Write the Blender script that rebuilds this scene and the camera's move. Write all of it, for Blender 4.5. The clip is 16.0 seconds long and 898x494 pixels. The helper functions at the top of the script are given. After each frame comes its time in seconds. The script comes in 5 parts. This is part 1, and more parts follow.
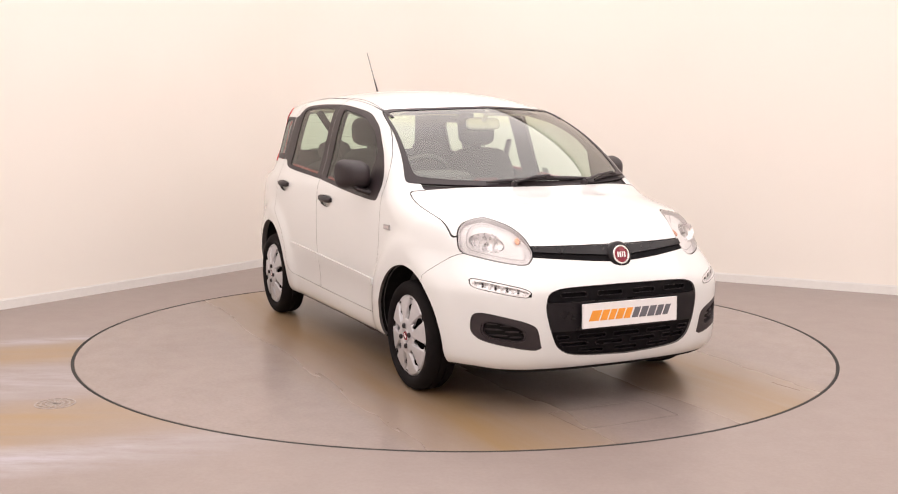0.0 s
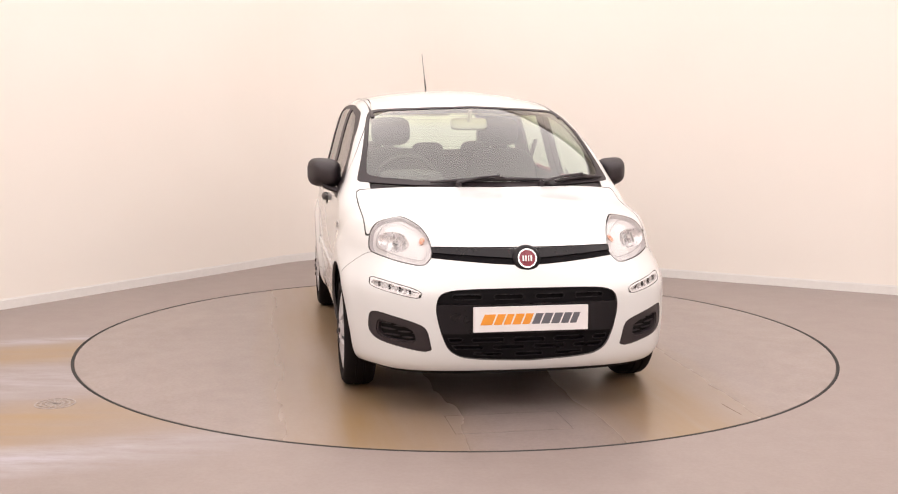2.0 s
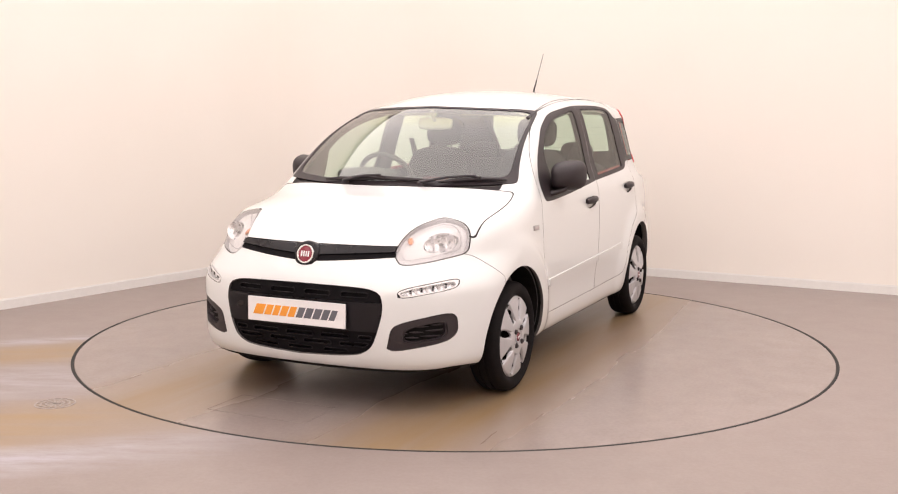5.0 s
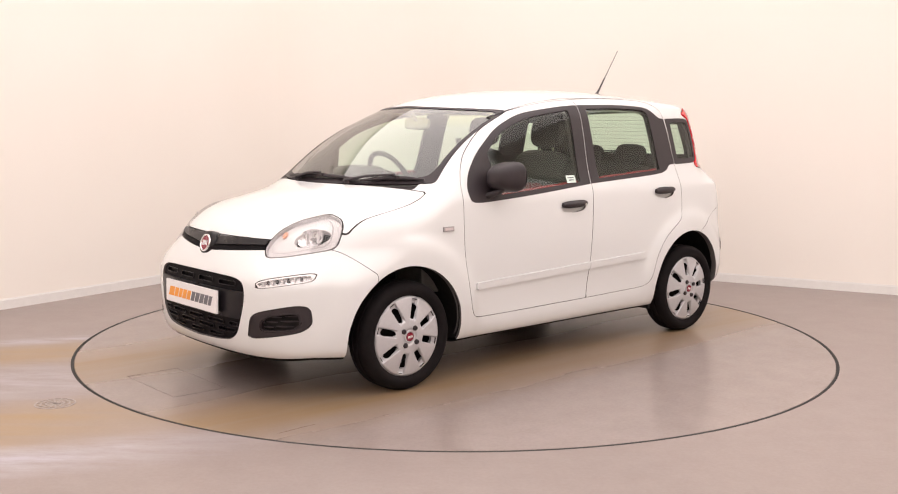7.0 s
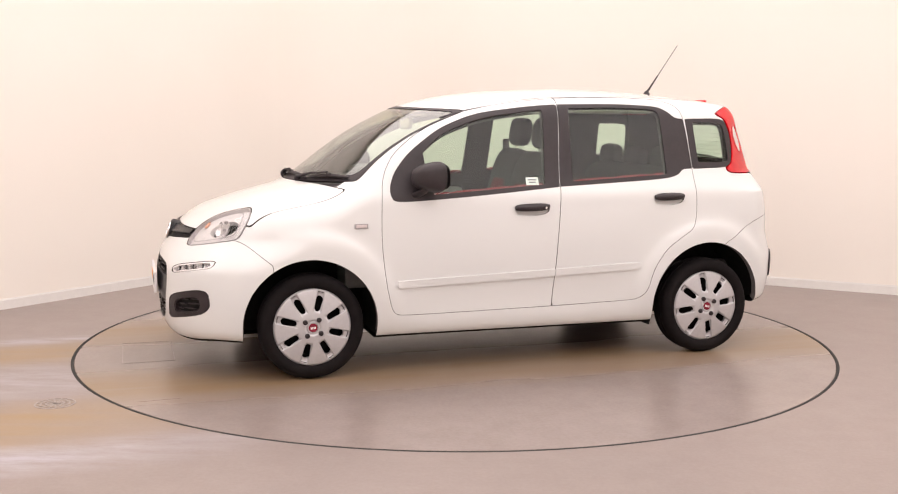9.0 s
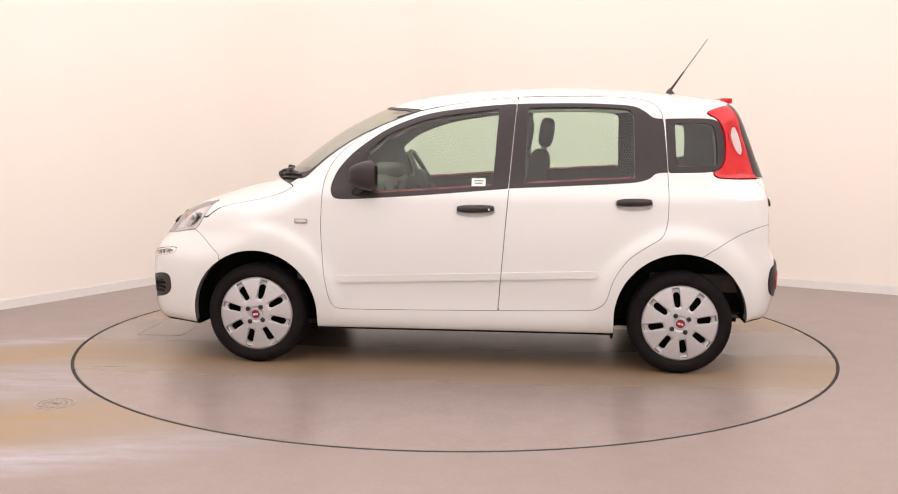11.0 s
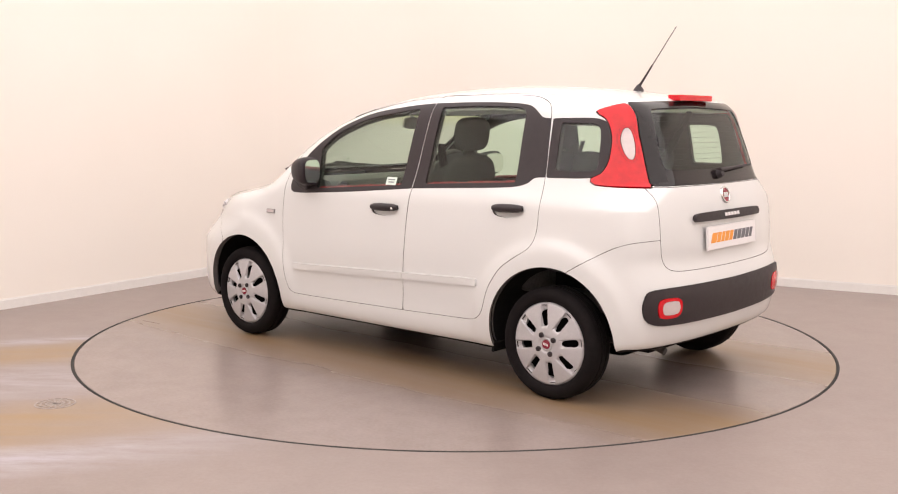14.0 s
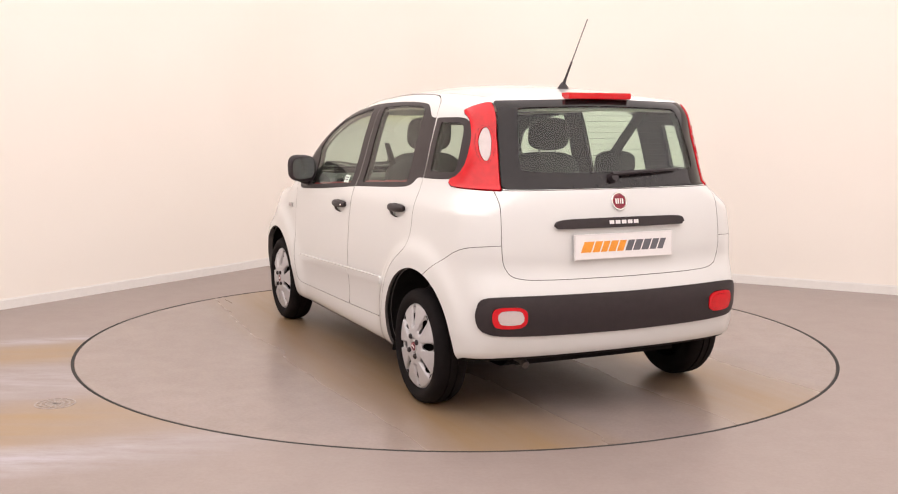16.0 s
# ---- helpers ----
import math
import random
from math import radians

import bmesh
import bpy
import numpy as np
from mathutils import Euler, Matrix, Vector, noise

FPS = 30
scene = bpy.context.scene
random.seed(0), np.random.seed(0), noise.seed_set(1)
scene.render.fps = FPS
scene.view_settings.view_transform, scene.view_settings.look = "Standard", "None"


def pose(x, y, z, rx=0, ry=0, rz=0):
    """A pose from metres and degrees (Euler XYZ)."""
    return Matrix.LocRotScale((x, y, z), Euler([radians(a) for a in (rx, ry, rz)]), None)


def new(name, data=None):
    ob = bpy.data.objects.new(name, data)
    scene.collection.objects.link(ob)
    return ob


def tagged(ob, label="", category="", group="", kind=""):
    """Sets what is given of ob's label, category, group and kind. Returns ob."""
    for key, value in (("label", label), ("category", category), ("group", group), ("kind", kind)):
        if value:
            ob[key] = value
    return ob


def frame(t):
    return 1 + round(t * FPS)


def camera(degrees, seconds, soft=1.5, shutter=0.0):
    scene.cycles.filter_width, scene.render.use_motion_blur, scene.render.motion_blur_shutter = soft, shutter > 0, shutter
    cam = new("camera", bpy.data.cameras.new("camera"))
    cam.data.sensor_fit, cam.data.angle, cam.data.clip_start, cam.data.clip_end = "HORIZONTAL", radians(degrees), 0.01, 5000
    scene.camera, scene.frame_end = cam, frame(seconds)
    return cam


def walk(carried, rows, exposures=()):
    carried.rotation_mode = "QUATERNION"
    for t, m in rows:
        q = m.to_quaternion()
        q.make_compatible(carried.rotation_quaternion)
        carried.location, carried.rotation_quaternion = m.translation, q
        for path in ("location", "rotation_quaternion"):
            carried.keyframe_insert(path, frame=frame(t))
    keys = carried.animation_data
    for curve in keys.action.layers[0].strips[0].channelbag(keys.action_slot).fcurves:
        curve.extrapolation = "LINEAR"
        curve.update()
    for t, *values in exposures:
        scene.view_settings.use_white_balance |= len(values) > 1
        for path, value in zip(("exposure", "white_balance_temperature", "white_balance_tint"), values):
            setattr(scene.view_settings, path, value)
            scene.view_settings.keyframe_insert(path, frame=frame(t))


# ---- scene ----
SECONDS = 16.0
cam = camera(46.87, SECONDS, soft=1.1)
EYE = pose(0, -6.36, 1.358, 90 - 7.10, -0.26, 0.366)
walk(cam, [(0, EYE), (SECONDS, EYE)], exposures=[(0, 0.0, 6500, 10), (SECONDS, 0.0, 6500, 10)])

# heading of the turntable, degrees, every half second (two stretches unseen)
TURN = [(0, -63.4), (0.5, -65.1), (1, -68.6), (1.5, -73.5), (2, -79.5), (2.5, -85.3), (3, -91.4), (3.5, -97.05), (4, -103.1),
        (6.5, -132.2), (7, -138.4), (7.5, -144.3), (8, -150.5), (8.5, -156.4), (9, -162.4),
        (11.5, -190.9), (12, -196.6), (12.5, -202.4), (13, -208.4), (13.5, -214.3), (14, -220.4), (14.5, -226.4), (15, -232.5), (15.5, -238.5), (16, -244.6)]
CAR_X, CAR_Y = -0.123, 0.018        # the car stands a little off the turntable's middle
DISC_R = 2.240

# room: the far corner, the two wall directions, the extents
CORNER = Vector((-1.092, 4.046, 0))
ALONG_R = Vector((0.8856, -0.4644, 0)).normalized()
ALONG_L = Vector((-0.5474, -0.8369, 0)).normalized()
COVE = 1.0                          # the far corner is rounded off over this length of either wall
ROOM_U, ROOM_V, ROOM_H = 11.0, 12.5, 4.0


def room(u, v, z=0.0):
    p = CORNER + ALONG_R * u + ALONG_L * v
    return Vector((p.x, p.y, z))


# ---- light ----
world = bpy.data.worlds.new("world")
scene.world = world
world.use_nodes = True
world.node_tree.nodes["Background"].inputs[0].default_value = (0.9, 0.93, 1.0, 1)
world.node_tree.nodes["Background"].inputs[1].default_value = 0.05

LAMP_POWER = 1.75
LAMP_COLOUR = (1.0, 0.928, 0.909)
PANEL_GAP = 0.16                    # from the diffuser to the walls


# ---- materials ----
def nodes_of(name):
    m = bpy.data.materials.new(name)
    m.use_nodes = True
    nt = m.node_tree
    return m, nt, nt.nodes["Principled BSDF"]


def link(nt, a, b):
    nt.links.new(a, b)


def noise_node(nt, scale, detail=4.0, rough=0.55, stretch=None, coord="Object"):
    tc = nt.nodes.new("ShaderNodeTexCoord")
    mp = nt.nodes.new("ShaderNodeMapping")
    if stretch:
        mp.inputs["Scale"].default_value = stretch
    n = nt.nodes.new("ShaderNodeTexNoise")
    n.inputs["Scale"].default_value, n.inputs["Detail"].default_value, n.inputs["Roughness"].default_value = scale, detail, rough
    link(nt, tc.outputs[coord], mp.inputs["Vector"])
    link(nt, mp.outputs["Vector"], n.inputs["Vector"])
    return n


def ramp(nt, src, stops):
    r = nt.nodes.new("ShaderNodeValToRGB")
    el = r.color_ramp.elements
    while len(el) < len(stops):
        el.new(0.5)
    for e, (p, c) in zip(el, stops):
        e.position = p
        e.color = (c, c, c, 1) if isinstance(c, (int, float)) else (*c, 1)
    link(nt, src, r.inputs["Fac"])
    return r.outputs["Color"]


def mix(nt, fac, a, b, kind="MIX"):
    m = nt.nodes.new("ShaderNodeMix")
    m.data_type, m.blend_type = "RGBA", kind
    for sock, val in ((m.inputs["Factor"], fac), (m.inputs["A"], a), (m.inputs["B"], b)):
        if isinstance(val, (int, float)):
            sock.default_value = val
        elif isinstance(val, tuple):
            sock.default_value = (*val, 1)
        else:
            link(nt, val, sock)
    return m.outputs["Result"]


def bump(nt, bsdf, height, strength, dist=0.002):
    b = nt.nodes.new("ShaderNodeBump")
    b.inputs["Strength"].default_value, b.inputs["Distance"].default_value = strength, dist
    link(nt, height, b.inputs["Height"])
    link(nt, b.outputs["Normal"], bsdf.inputs["Normal"])


def plain(name, col, rough, metal=0.0, coat=0.0, vary=0.12, scale=30.0, grain=0.0, gscale=900.0, coat_rough=0.03):
    m, nt, p = nodes_of(name)
    n = noise_node(nt, scale)
    c = tuple(x * (1 - vary) for x in col)
    d = tuple(min(1, x * (1 + vary)) for x in col)
    link(nt, ramp(nt, n.outputs["Fac"], [(0.3, c), (0.7, d)]), p.inputs["Base Color"])
    link(nt, ramp(nt, n.outputs["Fac"], [(0.3, max(0, rough - 0.05)), (0.7, min(1, rough + 0.05))]), p.inputs["Roughness"])
    p.inputs["Metallic"].default_value = metal
    p.inputs["Coat Weight"].default_value = coat
    p.inputs["Coat Roughness"].default_value = coat_rough
    if grain:
        bump(nt, p, noise_node(nt, gscale, 2).outputs["Fac"], grain, 0.0006)
    return m


def glass_mat(name, tint, gloss=0.015, bare=0.085, rise=5.0):
    m = bpy.data.materials.new(name)
    m.use_nodes = True
    nt = m.node_tree
    nt.nodes.clear()
    out = nt.nodes.new("ShaderNodeOutputMaterial")
    tr = nt.nodes.new("ShaderNodeBsdfTransparent")
    gl = nt.nodes.new("ShaderNodeBsdfGlossy")
    lw = nt.nodes.new("ShaderNodeLayerWeight")
    pw = nt.nodes.new("ShaderNodeMath")
    fr = nt.nodes.new("ShaderNodeMath")
    mx = nt.nodes.new("ShaderNodeMixShader")
    tr.inputs["Color"].default_value = (*tint, 1)
    gl.inputs["Roughness"].default_value = gloss
    lw.inputs["Blend"].default_value = 0.5
    pw.operation, fr.operation = "POWER", "MULTIPLY_ADD"
    pw.inputs[1].default_value = rise
    fr.inputs[1].default_value, fr.inputs[2].default_value = 1 - bare, bare
    link(nt, lw.outputs["Facing"], pw.inputs[0])
    link(nt, pw.outputs[0], fr.inputs[0])
    link(nt, fr.outputs[0], mx.inputs[0])
    link(nt, tr.outputs[0], mx.inputs[1])
    link(nt, gl.outputs[0], mx.inputs[2])
    link(nt, mx.outputs[0], out.inputs[0])
    return m


def glow(name, col, strength):
    m, nt, p = nodes_of(name)
    p.inputs["Base Color"].default_value = (0.9, 0.9, 0.9, 1)
    p.inputs["Emission Color"].default_value = (*col, 1)
    p.inputs["Emission Strength"].default_value = strength
    return m


def paint_material():
    m, nt, p = nodes_of("white_paint")
    p.inputs["Base Color"].default_value = (0.700, 0.706, 0.708, 1)
    p.inputs["Roughness"].default_value = 0.35
    p.inputs["Coat Weight"].default_value = 1.0
    p.inputs["Coat Roughness"].default_value = 0.03
    return m


PAINT = paint_material()
TRIM = plain("black_trim", (0.023, 0.0160, 0.0190), 0.50, vary=0.2, grain=0.25)
DARKTRIM = plain("grille_black", (0.007, 0.006, 0.007), 0.55, vary=0.2)
GLOSSTRIM = plain("gloss_trim", (0.009, 0.007, 0.009), 0.30, vary=0.15, scale=12)
RUBBER = plain("tyre_rubber", (0.010, 0.008, 0.0085), 0.75, vary=0.25, grain=0.3, gscale=400)
LINER = plain("arch_liner", (0.012, 0.011, 0.011), 0.9, vary=0.3, grain=0.3, gscale=300)
LINING = plain("inner_lining", (0.11, 0.10, 0.098), 0.85, vary=0.15)
HEADLINER = plain("headliner_cloth", (0.76, 0.75, 0.66), 0.95, vary=0.06)
SILVER = plain("wheel_silver", (0.52, 0.51, 0.53), 0.42, metal=0.4, vary=0.04, scale=60)
CHROME = plain("chrome", (0.85, 0.85, 0.86), 0.08, metal=1.0, vary=0.03)
CLOTH = plain("seat_cloth", (0.085, 0.080, 0.080), 0.95, vary=0.25, scale=90, grain=0.6, gscale=500)
CLOTH_RED = plain("seat_cloth_red", (0.20, 0.045, 0.045), 0.95, vary=0.25, scale=90, grain=0.6, gscale=500)
DASH = plain("dash_plastic", (0.10, 0.095, 0.092), 0.6, vary=0.15, grain=0.4)
PLATE = plain("plate_white", (0.82, 0.80, 0.81), 0.35, vary=0.02)
ORANGE = plain("letter_orange", (0.85, 0.33, 0.04), 0.4, vary=0.05)
GREY = plain("letter_grey", (0.13, 0.13, 0.15), 0.4, vary=0.05)
BADGE_RED = plain("badge_red", (0.22, 0.008, 0.028), 0.25, coat=0.6, vary=0.08)
LAMP_BACK = plain("lamp_reflector", (0.86, 0.84, 0.85), 0.28, metal=0.6, vary=0.1, scale=50)
# shade of the shut lines, put into the colour of the turned-in panel edges
GAP_SHADE = plain("panel_gap_shade", (0.11, 0.10, 0.098), 0.8, vary=0.1)
LAMP_BODY = plain("lamp_housing", (0.76, 0.73, 0.73), 0.35, vary=0.08, scale=40)
BEZEL = plain("bezel_grey", (0.48, 0.45, 0.46), 0.35, vary=0.08)
LAMP_RIM = plain("lamp_rim_grey", (0.33, 0.31, 0.31), 0.4, vary=0.1)
AMBER = plain("amber_lens", (0.78, 0.36, 0.22), 0.2, coat=0.5, vary=0.1)
RED_LENS = plain("red_lens", (0.62, 0.006, 0.014), 0.12, vary=0.10, scale=25)
CLEAR_LENS = plain("clear_lens", (0.60, 0.52, 0.52), 0.18, coat=1.0, vary=0.06)
STRIP_RED = plain("strip_red", (0.30, 0.030, 0.040), 0.7, vary=0.15)
TAIL_RIDGE = plain("red_lens_ridge", (0.46, 0.005, 0.012), 0.10, vary=0.08, scale=25)
BLACK_GLASS = plain("black_glass_border", (0.013, 0.010, 0.011), 0.08, vary=0.1)
STICKER = plain("sticker_paper", (0.70, 0.80, 0.74), 0.6, vary=0.06)
for soft_dark, gloss in ((RUBBER, 0.10), (LINER, 0.10), (DARKTRIM, 0.06), (GLOSSTRIM, 0.28), (TRIM, 0.48), (BLACK_GLASS, 0.35)):
    soft_dark.node_tree.nodes["Principled BSDF"].inputs["Specular IOR Level"].default_value = gloss
GLASS = glass_mat("tinted_glass", (0.76, 0.88, 0.79), bare=0.05)
SCREEN = glass_mat("windscreen_glass", (0.82, 0.90, 0.83), bare=0.15, rise=3.6)


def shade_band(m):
    """The yellow-green band that fades in towards the windscreen's top edge."""
    nt = m.node_tree
    tc = nt.nodes.new("ShaderNodeTexCoord")
    sep = nt.nodes.new("ShaderNodeSeparateXYZ")
    rng = nt.nodes.new("ShaderNodeMapRange")
    link(nt, tc.outputs["Object"], sep.inputs[0])
    link(nt, sep.outputs["Z"], rng.inputs["Value"])
    rng.inputs["From Min"].default_value, rng.inputs["From Max"].default_value = 1.30, 1.42
    tr = [n for n in nt.nodes if n.type == "BSDF_TRANSPARENT"][0]
    link(nt, mix(nt, rng.outputs["Result"], (0.80, 0.88, 0.82), (0.86, 0.90, 0.52)), tr.inputs["Color"])


shade_band(SCREEN)
LENS = glass_mat("lens_glass", (0.93, 0.93, 0.93), bare=0.05)
MIRROR = plain("mirror_glass", (0.9, 0.92, 0.9), 0.02, metal=1.0, vary=0.01)


# ---- mesh helpers ----
def obj(name, verts, faces, mat, parent=None, smooth=False, label=""):
    me = bpy.data.meshes.new(name)
    me.from_pydata([tuple(v) for v in verts], [], [tuple(f) for f in faces])
    me.materials.append(mat)
    if smooth:
        me.polygons.foreach_set("use_smooth", [True] * len(me.polygons))
    ob = new(name, me)
    if parent:
        ob.parent = parent
    return tagged(ob, label)


def part(name, bm, mat, parent=None, label="", smooth=False, bevel=0.0, seg=2):
    if bevel:
        bmesh.ops.bevel(bm, geom=bm.edges[:], offset=bevel, segments=seg, affect="EDGES", profile=0.7)
    bmesh.ops.recalc_face_normals(bm, faces=bm.faces[:])
    me = bpy.data.meshes.new(name)
    bm.to_mesh(me)
    bm.free()
    me.materials.append(mat)
    if smooth:
        me.polygons.foreach_set("use_smooth", [True] * len(me.polygons))
        me.set_sharp_from_angle(angle=radians(40))
    ob = new(name, me)
    if parent:
        ob.parent = parent
    return tagged(ob, label)


def box(bm, m, sx, sy, sz):
    r = bmesh.ops.create_cube(bm, size=1.0, matrix=m @ Matrix.Diagonal((sx, sy, sz, 1)))
    return r["verts"]


def lathe(bm, profile, n, m=Matrix.Identity(4), closed=False):
    """Turns (radius, height) pairs round the local y axis."""
    rings = []
    for r, h in profile:
        if r < 1e-6:
            rings.append([bm.verts.new(m @ Vector((0, h, 0)))])
        else:
            rings.append([bm.verts.new(m @ Vector((r * math.cos(2 * math.pi * i / n), h, r * math.sin(2 * math.pi * i / n)))) for i in range(n)])
    pairs = list(zip(rings, rings[1:])) + ([(rings[-1], rings[0])] if closed else [])
    for a, b in pairs:
        for i in range(n):
            j = (i + 1) % n
            if len(a) == 1 and len(b) == 1:
                continue
            if len(a) == 1:
                bm.faces.new((a[0], b[j], b[i]))
            elif len(b) == 1:
                bm.faces.new((a[i], a[j], b[0]))
            else:
                bm.faces.new((a[i], a[j], b[j], b[i]))


def tube(bm, pts, r, n=8, flat=1.0):
    """A bent bar of round or oval section along pts; r may be one number or one for each point."""
    pts = [Vector(p) for p in pts]
    rs = r if isinstance(r, (list, tuple)) else [r] * len(pts)
    rings, up = [], Vector((0, 0, 1))
    for i, p in enumerate(pts):
        d = (pts[min(i + 1, len(pts) - 1)] - pts[max(i - 1, 0)]).normalized()
        a = d.cross(up)
        a = d.cross(Vector((1, 0, 0))) if a.length < 1e-3 else a
        a.normalize()
        b = a.cross(d)
        rings.append([bm.verts.new(p + a * rs[i] * math.cos(2 * math.pi * k / n) + b * rs[i] * flat * math.sin(2 * math.pi * k / n)) for k in range(n)])
    for a, b in zip(rings, rings[1:]):
        for i in range(n):
            bm.faces.new((a[i], a[(i + 1) % n], b[(i + 1) % n], b[i]))
    bm.faces.new(rings[0][::-1])
    bm.faces.new(rings[-1])


# ---- the room ----
def wall_material():
    m, nt, p = nodes_of("wall_paint")
    big = noise_node(nt, 0.7, 3)
    fine = noise_node(nt, 140, 3)
    c = ramp(nt, big.outputs["Fac"], [(0.3, (0.87, 0.815, 0.755)), (0.7, (0.885, 0.835, 0.78))])
    link(nt, c, p.inputs["Base Color"])
    p.inputs["Roughness"].default_value = 0.75
    bump(nt, p, fine.outputs["Fac"], 0.12, 0.002)
    return m


def floor_material(name, disc):
    """Worn resin floor: brown-grey, tan reflections painted in as bands, pale streaks outside the disc."""
    m, nt, p = nodes_of(name)
    tc = nt.nodes.new("ShaderNodeTexCoord")
    sep = nt.nodes.new("ShaderNodeSeparateXYZ")
    link(nt, tc.outputs["Object"], sep.inputs[0])
    big = noise_node(nt, 1.3, 5)
    fine = noise_node(nt, 55, 4)
    base = ramp(nt, big.outputs["Fac"], [(0.3, (0.245, 0.198, 0.180)), (0.7, (0.282, 0.229, 0.210))])
    patch = noise_node(nt, 7.0, 6, 0.65)
    base = mix(nt, 0.30, base, ramp(nt, patch.outputs["Fac"], [(0.35, (0.225, 0.178, 0.160)), (0.65, (0.305, 0.252, 0.236))]))
    base = mix(nt, 0.16, base, ramp(nt, fine.outputs["Fac"], [(0.35, (0.23, 0.185, 0.168)), (0.65, (0.35, 0.288, 0.264))]))

    def math_node(op, a, b=None):
        n = nt.nodes.new("ShaderNodeMath")
        n.operation = op
        for s, v in zip(n.inputs, (a, b)):
            if v is None:
                continue
            if isinstance(v, (int, float)):
                s.default_value = v
            else:
                link(nt, v, s)
        return n.outputs[0]

    def band(coord, mid, half, soft, wob=0.06):
        n = noise_node(nt, 2.2, 4, stretch=(0.35, 1, 1))
        c = math_node("ADD", coord, math_node("MULTIPLY", math_node("SUBTRACT", n.outputs["Fac"], 0.5), wob * 2))
        d = math_node("ABSOLUTE", math_node("SUBTRACT", c, mid))
        return ramp(nt, math_node("DIVIDE", math_node("SUBTRACT", d, half - soft), 2 * soft), [(0.0, 1.0), (1.0, 0.0)])

    streak = noise_node(nt, 3.0, 5, stretch=(0.25, 2.2, 1))
    smask = ramp(nt, streak.outputs["Fac"], [(0.3, 0.45), (0.65, 1.0)])
    rough_in = 0.30
    if disc:
        # tan reflection along the car's flanks, put into the disc's colour
        f = math_node("MULTIPLY", band(math_node("ABSOLUTE", sep.outputs["Y"]), 0.72, 0.30, 0.22, 0.14), smask)
        col = mix(nt, math_node("MULTIPLY", f, 0.9), base, (0.262, 0.168, 0.074))
        rough_in = mix(nt, math_node("MULTIPLY", f, 0.6), (0.26, 0.26, 0.26), (0.36, 0.36, 0.36))
    else:
        # slanting bands west of the disc: painted-in tan reflections and pale streaks
        across = math_node("SUBTRACT", math_node("MULTIPLY", sep.outputs["Y"], 0.94), math_node("MULTIPLY", sep.outputs["X"], 0.342))
        west = ramp(nt, math_node("MULTIPLY", math_node("ADD", sep.outputs["X"], 0.55), -0.75), [(0.0, 0.0), (1.0, 1.0)])
        t1 = band(across, 0.33, 0.26, 0.14, 0.10)
        t2 = band(across, -1.15, 0.30, 0.16, 0.10)
        t = math_node("MULTIPLY", math_node("MULTIPLY", math_node("MAXIMUM", t1, t2), west), smask)
        col = mix(nt, math_node("MULTIPLY", t, 0.85), base, (0.31, 0.20, 0.088))
        # pale blue-grey streaks, broken up by noise
        w1 = band(across, -1.66, 0.15, 0.10, 0.07)
        w2 = band(across, -0.32, 0.30, 0.22, 0.14)
        w3 = band(across, 0.68, 0.07, 0.06, 0.05)
        pale_break = noise_node(nt, 5.0, 6, 0.7, stretch=(0.5, 2.0, 1))
        broken = ramp(nt, pale_break.outputs["Fac"], [(0.38, 0.15), (0.62, 1.0)])
        w = math_node("MULTIPLY", math_node("MULTIPLY", math_node("MAXIMUM", math_node("MAXIMUM", w1, math_node("MULTIPLY", w2, 0.55)), w3), west), broken)
        col = mix(nt, math_node("MULTIPLY", w, 0.95), col, (0.41, 0.39, 0.435))
    link(nt, col, p.inputs["Base Color"])
    if isinstance(rough_in, float):
        link(nt, ramp(nt, big.outputs["Fac"], [(0.3, 0.34), (0.7, 0.42)]), p.inputs["Roughness"])
    else:
        link(nt, rough_in, p.inputs["Roughness"])
    p.inputs["Specular IOR Level"].default_value = 0.5
    bump(nt, p, noise_node(nt, 60, 3).outputs["Fac"], 0.05, 0.001)
    return m


def slab(name, a, b, z0, z1, thick, mat, out):
    """An upright wall slab between two plan points, thickened outwards."""
    q = [a, b, b + out * thick, a + out * thick]
    v = [(p.x, p.y, z0) for p in q] + [(p.x, p.y, z1) for p in q]
    f = [(0, 1, 5, 4), (1, 2, 6, 5), (2, 3, 7, 6), (3, 0, 4, 7), (4, 5, 6, 7), (3, 2, 1, 0)]
    return obj(name, v, f, mat)


def cove(name, off, thick, z0, z1, mat, n=28):
    """An upright sheet bent round the far corner, tangent to both walls."""
    half = math.acos(ALONG_R.dot(ALONG_L)) / 2
    r = COVE * math.tan(half)
    mid = (ALONG_R + ALONG_L).normalized()
    hub = CORNER + mid * (r / math.sin(half))
    way = [(room(0, COVE) - hub).normalized(), (room(COVE, 0) - hub).normalized()]
    rows = []
    for k in range(n + 1):
        d = way[0].slerp(way[1], k / n)
        rows.append((hub + d * (r + off), hub + d * (r + off + thick)))
    v = [(p.x, p.y, z) for a, b in rows for p, z in ((a, z0), (a, z1), (b, z1), (b, z0))]
    f = [(0, 1, 2, 3), tuple(4 * n + i for i in (3, 2, 1, 0))]
    for k in range(n):
        for i in range(4):
            j = (i + 1) % 4
            f.append((4 * k + i, 4 * k + 4 + i, 4 * k + 4 + j, 4 * k + j))
    ob = obj(name, v, f, mat, smooth=True)
    ob.data.set_sharp_from_angle(angle=radians(30))
    return ob


